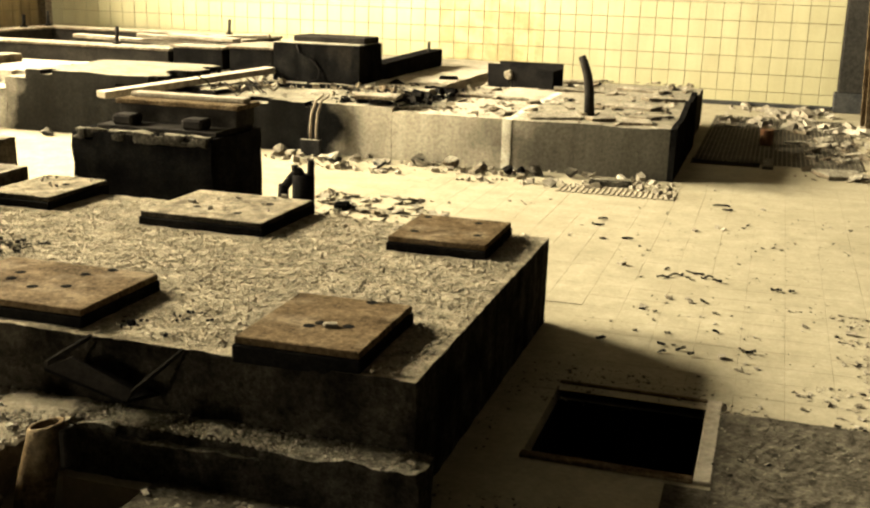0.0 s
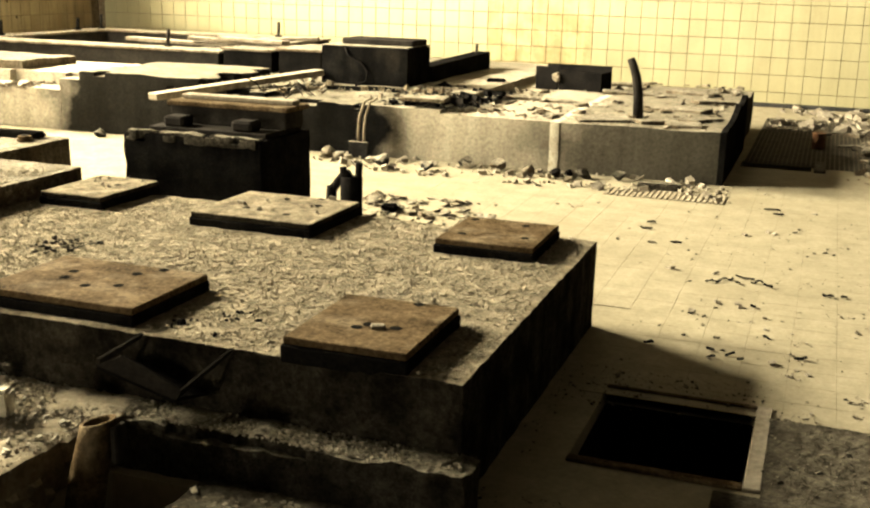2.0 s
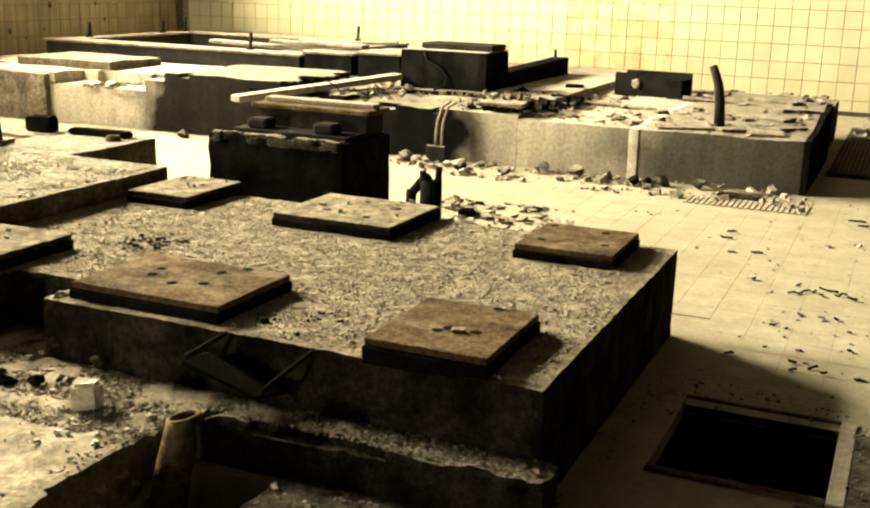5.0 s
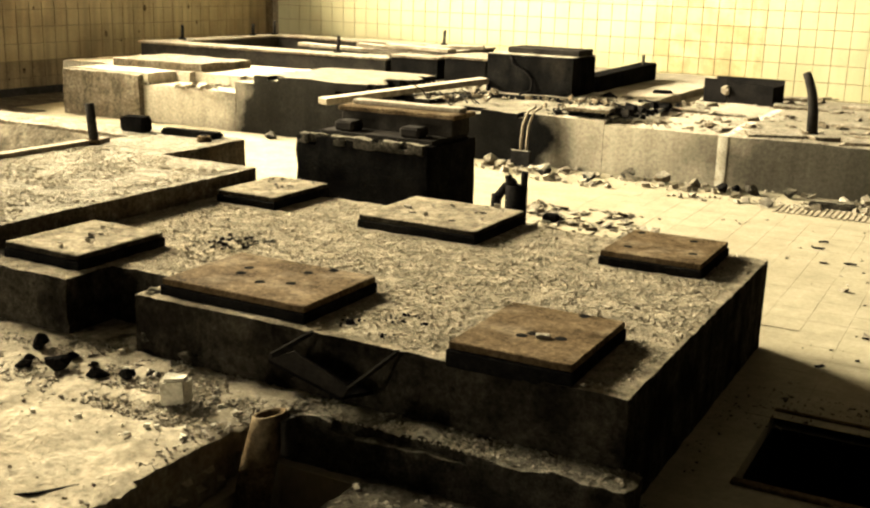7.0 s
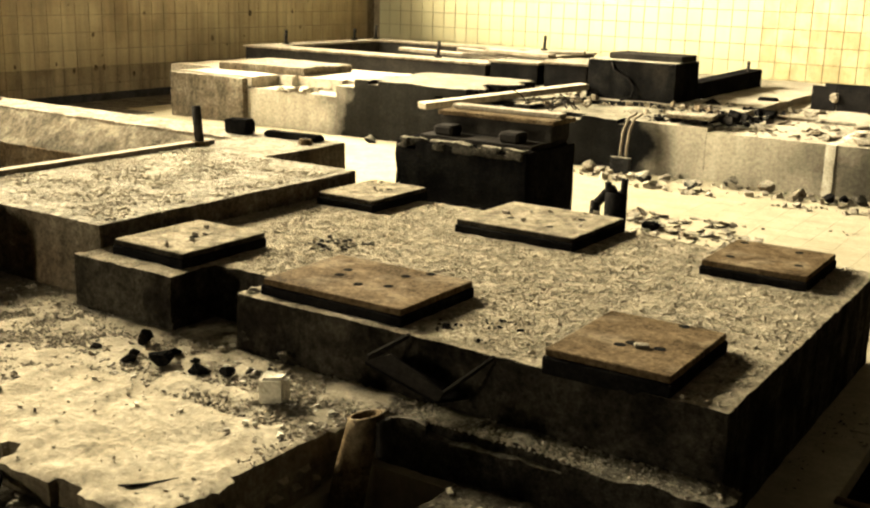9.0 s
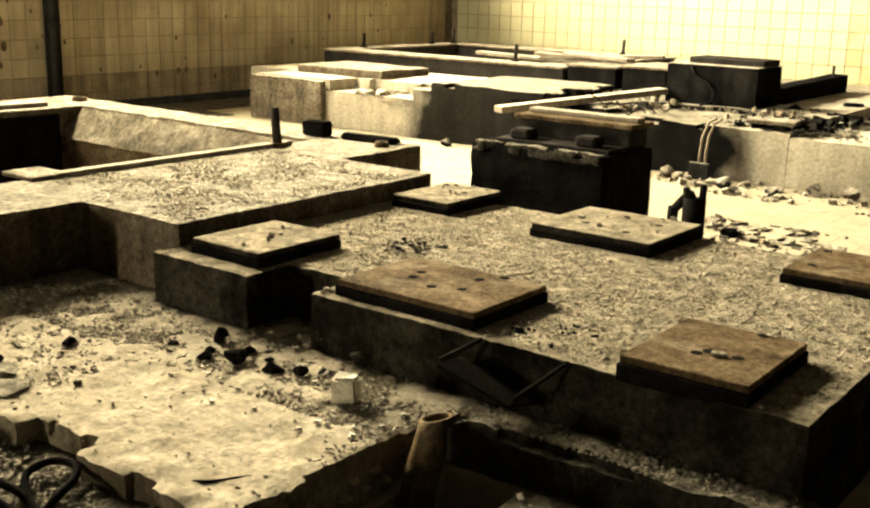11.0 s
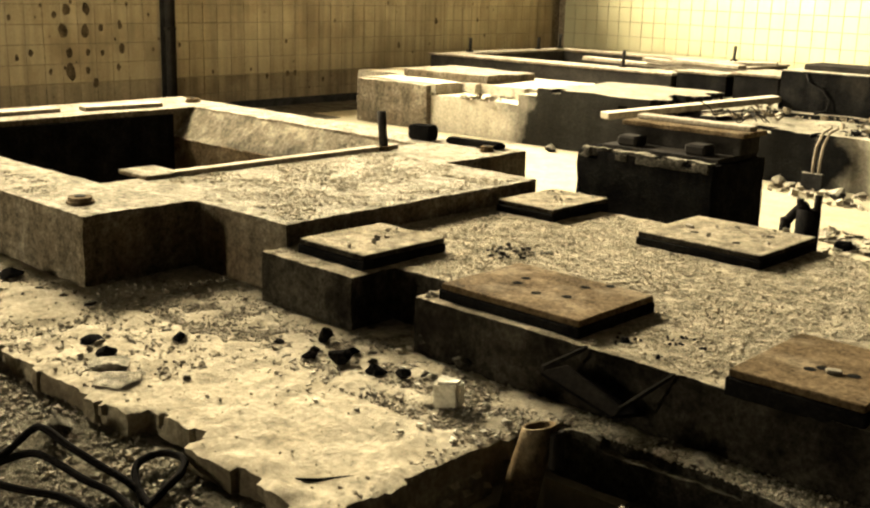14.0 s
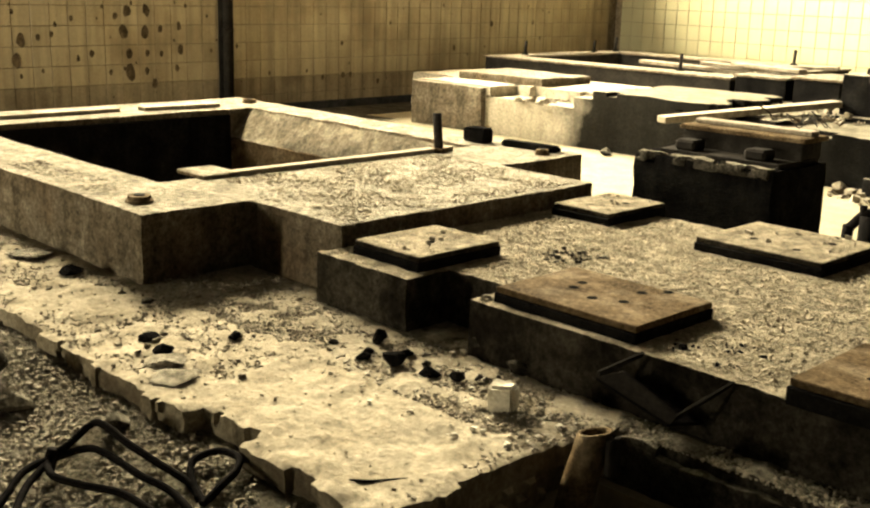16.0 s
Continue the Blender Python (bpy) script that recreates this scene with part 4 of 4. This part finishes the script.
# dirt-coloured strips paint the shade on the floor below the west wall
tagged(part("wall_foot_shade", slab(WEST + 0.03, -9.9, 5.9, 8.85, -0.006, 0.001, 0), DIRT_SHADE), "strip painted dark for the shade at the tiled wall's foot", "ground", kind="structure")
tagged(part("wall_foot_shade", slab(WEST + 0.03, -10.45, 8.85, NORTH - 0.03, -0.006, 0.001, 0), DIRT_SHADE), "strip painted dark for the shade at the tiled wall's foot", "ground", kind="structure")
pit_rim = empty("floor_hatch", (-0.37, 3.81, -0.004), "rusty steel angle frame of the open floor hatch", "hatch")
for x0, x1, y0, y1 in ((0.3, 0.36, -0.39, 0.37), (-0.3, 0.3, -0.39, -0.35), (-0.3, 0.3, 0.35, 0.37)):
    part("edge_bar", slab(x0, x1, y0, y1, -0.06, 0.012, 0.004), WOOD if x0 > 0.2 else RUST, pit_rim)

# added sheets that put the shade inside the hatch into colour
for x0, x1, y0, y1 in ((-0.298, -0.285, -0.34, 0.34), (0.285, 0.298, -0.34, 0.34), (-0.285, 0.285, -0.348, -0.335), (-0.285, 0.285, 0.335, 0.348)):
    part("lining", slab(x0, x1, y0, y1, -1.39, -0.065, 0), SOOTY_SHADE, pit_rim, "added side sheet blackened for the pit's shade")
hose = empty("rubber_hose", (-2.9, 1.4, 0.0), "tangled black rubber hose in the gravel", "hose")


def run(points, lift):
    """A smooth way through points."""
    out = []
    p = [Vector(q) for q in points]
    for i in range(len(p) - 1):
        a, b, c, d = p[max(i - 1, 0)], p[i], p[i + 1], p[min(i + 2, len(p) - 1)]
        for k in range(5):
            t = k / 5
            out.append(0.5 * (2 * b + (c - a) * t + (2 * a - 5 * b + 4 * c - d) * t * t + (3 * b - a - 3 * c + d) * t ** 3))
    return [(q.x + 2.9, q.y - 1.4, q.z + lift) for q in out + [p[-1]]]


for way in ([(-3.215, 1.33, 0.06), (-3.19, 1.39, 0.1), (-3.2, 1.47, 0.14), (-3.15, 1.49, 0.15), (-3.04, 1.51, 0.12), (-2.9, 1.55, 0.08), (-2.77, 1.58, 0.05), (-2.66, 1.56, 0.03)],
            [(-3.2, 1.33, 0.06), (-3.14, 1.42, 0.09), (-3.06, 1.45, 0.09), (-2.88, 1.475, 0.07), (-2.77, 1.51, 0.05), (-2.62, 1.5, 0.03)],
            [(-3.22, 1.32, 0.05), (-3.06, 1.27, 0.07), (-2.96, 1.32, 0.06), (-2.85, 1.39, 0.05), (-2.7, 1.42, 0.03)],
            [(-3.2, 1.33, 0.06), (-3.15, 1.22, 0.07), (-3.06, 1.12, 0.05), (-2.95, 1.0, 0.03)],
            [(-3.18, 1.31, 0.06), (-3.1, 1.21, 0.05), (-3.0, 1.13, 0.04), (-2.9, 1.08, 0.03)],
            [(-2.69, 1.56, 0.03), (-2.8, 1.6, 0.06), (-2.86, 1.65, 0.08), (-2.85, 1.73, 0.09), (-2.77, 1.755, 0.09), (-2.71, 1.71, 0.08), (-2.68, 1.63, 0.06), (-2.66, 1.55, 0.03)]):
    part("loop", rod(run(way, 0.05), 0.0125, 10), RUBBER, hose, smooth=True)
part("knot", rod([(-0.31, -0.08, 0.07), (-0.3, -0.06, 0.14)], 0.022, 10), RUBBER, hose, smooth=True)

# ---- fixtures on the pit foundation ----
for x, y, r in ((-4.88, 2.6, 0.07), (-8.3, 5.62, 0.07), (-4.75, 5.55, 0.05)):
    nut = empty("anchor_nut", (x, y, 0.53), "rusty anchor nut on a washer", "nut", "anchor nuts")
    part("washer", rod([(0, 0, 0), (0, 0, 0.012)], r, 16), RUST, nut)
    hexagon = part("hexagon", rod([(0, 0, 0.012), (0, 0, 0.034)], r * 0.85, 12), RUST, nut)
    part("bolt_end", rod([(0, 0, 0.034), (0, 0, 0.04)], r * 0.4, 10), DARK, hexagon)
stud = empty("anchor_stud", (-5.21, 5.02, 0.53), "dark anchor stud standing up from the foundation", "anchor bolt")
part("stud", rod([(0, 0, 0), (-0.03, 0, 0.26)], 0.03, 10), DARK, stud, smooth=True)
part("nut", rod([(0, 0, 0), (0, 0, 0.03)], 0.06, 6), RUST, stud)
for n, (x0, y0, x1, y1) in enumerate(((-8.3, 3.3, -8.3, 4.3), (-8.25, 4.5, -8.2, 5.2), (-8.4, 2.9, -8.35, 3.6))):
    ob = part("batten", slab(-0.07, 0.07, 0, math.hypot(x1 - x0, y1 - y0), 0, 0.035, 0.005), WOOD)
    ob.matrix_world = pose(x0, y0, 0.53, 0, 0, -math.degrees(math.atan2(x1 - x0, y1 - y0)))
    tagged(ob, "dusty batten lying on the rim of the pit", "batten", "battens on the rim")

# ---- things on and before the platform ----
A, B = Vector((-5.68, 8.32, 0.487)), Vector((-4.86, 10.08, 0.615))
plank = part("plank", slab(-0.075, 0.075, 0, (B - A).length, -0.03, 0.03, 0.006), WOOD)
plank.matrix_world = Matrix.Translation(A) @ (B - A).to_track_quat("Y", "Z").to_matrix().to_4x4()
tagged(plank, "pale weathered plank jutting over the platform's edge", "plank")
for n, (x, y, z, w, a, t) in enumerate(((-7.2, 11.2, 0.76, 1.4, 8, 2), (-6.5, 11.3, 0.79, 1.2, 14, 3), (-6.2, 11.1, 0.83, 0.9, -6, 1), (-5.9, 11.4, 0.84, 0.7, 20, -2))):
    ob = part("loose_board", slab(-w / 2, w / 2, -0.08, 0.08, -0.02, 0.02, 0.004), WOOD)
    ob.matrix_world = pose(x, y, z, 0, t, a)
    tagged(ob, "weathered board lying across the machine bed", "board", "boards on the machine bed")
crate = empty("broken_box", (-2.57, 11.7, 0.428), "dark broken sheet-metal box on the platform", "box", turn=-4)
part("back_panel", slab(-0.37, 0.37, 0.2, 0.22, 0, 0.25, 0.003), RUBBER, crate)
part("front_panel", slab(-0.37, -0.12, -0.2, -0.18, 0, 0.25, 0.003), RUBBER, crate)
bm = slab(-0.1, 0.37, -0.21, -0.19, 0, 0.2, 0.003)
for v in bm.verts:
    v.co.z += 0.09 * (0.3 - v.co.x) * (v.co.z > 0.1) + 0.03 * noise.noise((v.co.x * 9, 0, 0))
part("torn_panel", bm, RUBBER, crate)
for x in (-0.37, 0.35):
    part("side_panel", slab(x, x + 0.02, -0.18, 0.2, 0, 0.2, 0.003), RUBBER, crate)
bm = bmesh.new()
bmesh.ops.create_icosphere(bm, subdivisions=2, radius=0.05)
for v in bm.verts:
    v.co = v.co * (1 + 0.5 * noise.noise(v.co * 30)) + Vector((-0.12, -0.22, 0.14))
part("torn_wadding", bm, WOOD, crate)
stake = part("stake", rod([(0, 0, 0), (-0.01, 0, 0.2), (-0.035, 0, 0.36), (-0.07, 0, 0.46), (-0.1, 0.01, 0.52)], 0.048, 9, 0.7), DARK, smooth=True)
stake.matrix_world = pose(-1.5, 9.6, 0.42)
tagged(stake, "dark bent iron stake standing in the platform", "iron stake")
paddle = empty("bent_strap", (-3.82, 8.88, 0.0), "two bent iron straps hanging to a small plate", "iron strap")
for dx in (0.0, 0.055):
    part("strap", rod([(dx + 0.03, 0.06, 0.53), (dx, -0.03, 0.5), (dx - 0.04, -0.04, 0.38), (dx - 0.05, -0.05, 0.24), (dx - 0.045, -0.06, 0.12)], 0.013, 6), WOOD, paddle, smooth=True)
part("plate", slab(-0.13, 0.06, -0.09, -0.06, 0.0, 0.15, 0.006), GREY, paddle)
wires = empty("wire_tangle", (-4.6, 8.95, 0.5), "thin dark wires sprouting from the platform's edge", "wire")
for n in range(7):
    x = random.uniform(-0.5, 0.3)
    part("wire", rod([(x, 0.1, 0), (x + random.uniform(-0.1, 0.1), -0.05, 0.1), (x + random.uniform(-0.2, 0.2), -0.15, random.uniform(-0.15, 0.2))], 0.006, 5), DARK, wires)

fitting = empty("valve_fitting", (-2.32, 5.16, -0.006), "black cast-iron valve fitting standing behind the plinth", "valve")
part("body", rod([(0.04, 0, 0), (0.04, 0, 0.2), (0.04, 0, 0.58)], 0.06, 12), RUBBER, fitting, smooth=True)
part("side_lug", rod([(-0.07, 0, 0.3), (-0.08, 0, 0.42), (-0.075, 0, 0.52)], 0.03, 8), RUBBER, fitting, smooth=True)
part("bridge", rod([(-0.075, 0, 0.5), (-0.02, 0, 0.57), (0.03, 0, 0.6)], 0.025, 8), RUBBER, fitting, smooth=True)
part("prong", rod([(0.0, 0, 0.55), (-0.01, 0, 0.63)], 0.02, 8), RUBBER, fitting, smooth=True)
part("prong", rod([(0.08, 0, 0.55), (0.085, 0, 0.66)], 0.02, 8), RUBBER, fitting, smooth=True)

tin = empty("tin_can", (0.03, 11.5, -0.006), "rusty reddish tin can standing on the grating", "tin can")
part("can", rod([(0, 0, 0), (0, 0, 0.16)], 0.065, 16), TIN, tin, smooth=False)
part("rim", rod([(0, 0, 0.155), (0, 0, 0.165)], 0.069, 16), TIN, tin)
grate = empty("floor_grating", (0.0, 11.2, -0.006), "worn ribbed floor grating beside the platform", "grating")
for k in range(36):
    x = -0.6 + k * 0.042
    part("bar", slab(x, x + 0.034, -0.95, 2.6, 0, 0.009, 0.002), DIRT_SHADE, grate)
strip = empty("floor_grating", (-1.05, 8.33, -0.006), "worn ribbed floor strip before the platform", "grating")
for k in range(22):
    x = -0.45 + k * 0.042
    part("bar", slab(x, x + 0.03, -0.15, 0.18, 0, 0.011, 0.002), APRON, strip)
cover = part("drain_cover", slab(0.02, 0.12, 10.0, 10.5, -0.01, 0.02, 0.004), CONCRETE)
tagged(cover, "concrete edge piece of the open drain", "drain cover")
for n, (x, y, r, l) in enumerate(((-0.43, 5.98, 25, 0.12), (-0.36, 6.05, 20, 0.1), (-0.27, 6.12, -10, 0.14), (-0.2, 6.05, 15, 0.09), (-0.14, 6.0, -35, 0.08), (-0.3, 6.0, 60, 0.05), (-0.75, 6.81, 5, 0.1), (-0.23, 8.14, 0, 0.16), (-0.18, 7.99, 20, 0.1), (-0.99, 7.33, 10, 0.09), (-0.99, 7.13, -5, 0.12),
                                  (0.18, 5.94, 0, 0.08), (0.26, 5.95, 15, 0.05), (-0.23, 4.76, 5, 0.06), (-0.32, 4.8, 0, 0.05), (-0.31, 4.7, 20, 0.05), (-0.18, 4.71, -20, 0.04), (-0.6, 4.78, 30, 0.06), (-0.09, 5.08, 0, 0.04), (-0.19, 5.57, 70, 0.05), (0.08, 4.84, -15, 0.06))):
    l *= 0.75
    bm = slab(-l / 2, l / 2, -0.009, 0.009, 0, 0.008, 0.002)
    bmesh.ops.subdivide_edges(bm, edges=[e for e in bm.edges if e.calc_length() > l * 0.8], cuts=4)
    for v in bm.verts:
        v.co += Vector((0, 0.25 * l * noise.noise((v.co.x * 22, n, 0)), 0.012 + 0.014 * noise.noise((v.co.x * 30, n, 9)))) + 0.006 * Vector(noise.noise_vector(v.co * 60 + Vector((n, 0, 0))))
    ob = part("torn_strip", bm, SOOTY_SHADE)
    ob.matrix_world = pose(x, y, -0.008, 0, 0, r)
    tagged(ob, "small dark torn strip lying on the floor", "scrap", "scraps on the floor")

# ---- wall and floor tiles ----
def tile_mesh(name, w, h, d, mat):
    me = bpy.data.meshes.new(name)
    bm = slab(-w / 2, w / 2, -h / 2, h / 2, 0, d, min(0.004, d / 3))
    bm.to_mesh(me)
    bm.free()
    me.materials.append(mat)
    return me


def tiles(parent, cells, w, h, d, mat, basis, keep, label, rock_by=0.25):
    """Tiles at the cells (u, v): those that keep() picks as pieces, the others joined."""
    me = tile_mesh("tile", w, h, d, mat)
    rest_v, rest_f = [], []
    for u, v in cells:
        m = basis(u, v) @ pose(0, 0, random.uniform(-0.006, 0.006) * rock_by, random.uniform(-rock_by, rock_by), random.uniform(-rock_by, rock_by), 0)
        if keep(u, v):
            ob = new("tile", me)
            ob.parent = parent
            ob.matrix_basis = m
        else:
            n = len(rest_v)
            rest_v += [tuple(m @ q.co) for q in me.vertices]
            rest_f += [tuple(n + i for i in p.vertices) for p in me.polygons]
    if rest_v:
        ob = new("tile_field", mesh_from("tile_field", rest_v, rest_f, mat))
        ob.parent = parent
        tagged(ob, label, kind="stuff")


NU = [-0.034 + 0.2185 * k + 0.10925 for k in range(-52, 4)]
NV = [0.191 + 0.228 * k - 0.114 for k in range(0, 13)]
north = lambda u, v: pose(u, NORTH, v, 90, 0, 0)
rusty = lambda u: -4.55 < u < -3.15
tiles(wall_north, [(u, v) for u in NU for v in NV if not rusty(u) and WEST + 0.11 < u < 0.83], 0.2125, 0.222, 0.012, TILE, north, lambda u, v: v < 1.4 and u > -5.2, "yellowed wall tiles higher up")
tiles(wall_north, [(u, v) for u in NU for v in NV if rusty(u)], 0.2125, 0.222, 0.012, RUSTED_TILE, north, lambda u, v: v < 1.4, "rust-streaked wall tiles higher up")
WU = [4.732 + 0.2075 * k + 0.10375 for k in range(-24, 50)]
WV = [0.433 + 0.216 * k - 0.108 for k in range(-1, 12)]
# rows below 0.433 are darker and greyer than those above
tiles(wall_west, [(u, v) for u in WU for v in WV if u < NORTH - 0.1 and v < 0.433], 0.2015, 0.21, 0.01, DADO, lambda u, v: pose(WEST, u, v, 90, 0, 90), lambda u, v: 4.2 < u < 12.6, "darker wall tiles at the foot of the wall")
tiles(wall_west, [(u, v) for u in WU for v in WV if u < NORTH - 0.1 and v > 0.433], 0.2015, 0.21, 0.01, DINGY, lambda u, v: pose(WEST, u, v, 90, 0, 90), lambda u, v: v < 1.4 and 4.2 < u < 12.6, "dingy yellow wall tiles higher up")
FU = [-0.375 + 0.2 * k + 0.1 for k in range(-14, 9)]
FV = [4.19 + 0.2 * k for k in range(0, 26)]
tiles(floor, [(u, v) for u in FU for v in FV if not within(u, v, (-9, -0.72, 0, 5.3), (-4.2, -2.9, 5.3, 6.4))], 0.1994, 0.1994, 0.0035, SCREED, lambda u, v: pose(u, v, -0.0055), lambda u, v: -0.7 < u and v < 7.0, "worn pale floor tiles farther off", 0.06)
rng = random.Random(5)
spots = [(6.00, 1.01, 0.07), (6.05, 1.24, 0.055), (6.29, 1.24, 0.055), (6.26, 1.01, 0.065), (6.46, 1.04, 0.038), (6.06, 0.77, 0.05), (6.29, 0.77, 0.036), (6.07, 0.56, 0.075), (6.28, 0.57, 0.036), (6.37, 0.43, 0.045), (4.82, 0.94, 0.065), (4.76, 0.73, 0.065), (5.01, 0.96, 0.03),
         (5.16, 0.99, 0.03), (6.70, 1.07, 0.042), (6.72, 0.80, 0.05), (6.47, 0.76, 0.03), (5.45, 0.73, 0.03), (5.61, 0.78, 0.035), (5.83, 0.57, 0.03), (5.39, 1.16, 0.03), (6.67, 0.59, 0.035), (9.14, 0.84, 0.028), (9.16, 0.42, 0.04), (9.29, 0.42, 0.035), (8.82, 0.40, 0.034), (9.78, 0.32, 0.03),
         (11.24, 0.74, 0.038), (12.02, 1.08, 0.045), (5.90, 1.19, 0.036)]
spots += [(rng.uniform(4.2, 13.5), rng.uniform(0.2, 1.4), rng.uniform(0.01, 0.03)) for _ in range(40)] + [(rng.gauss(6.2, 0.4), rng.gauss(0.95, 0.25), rng.uniform(0.01, 0.025)) for _ in range(10)]
verts, faces = [], []
for y, z, r in spots:
    n = len(verts)
    for k in range(9):
        q = r * (1 + 0.5 * noise.noise((y * 9 + math.cos(k), z * 9 + math.sin(k), k)))
        verts.append((WEST + 0.0135, y + 0.8 * q * math.cos(k * 0.698), z + 1.2 * q * math.sin(k * 0.698)))
    faces.append(tuple(range(n, n + 9)))
chips = new("chipped_spots", mesh_from("chipped_spots", verts, faces, BLOTCH))
chips.parent = wall_west
tagged(chips, "dark spots where the glaze has chipped", kind="stuff")
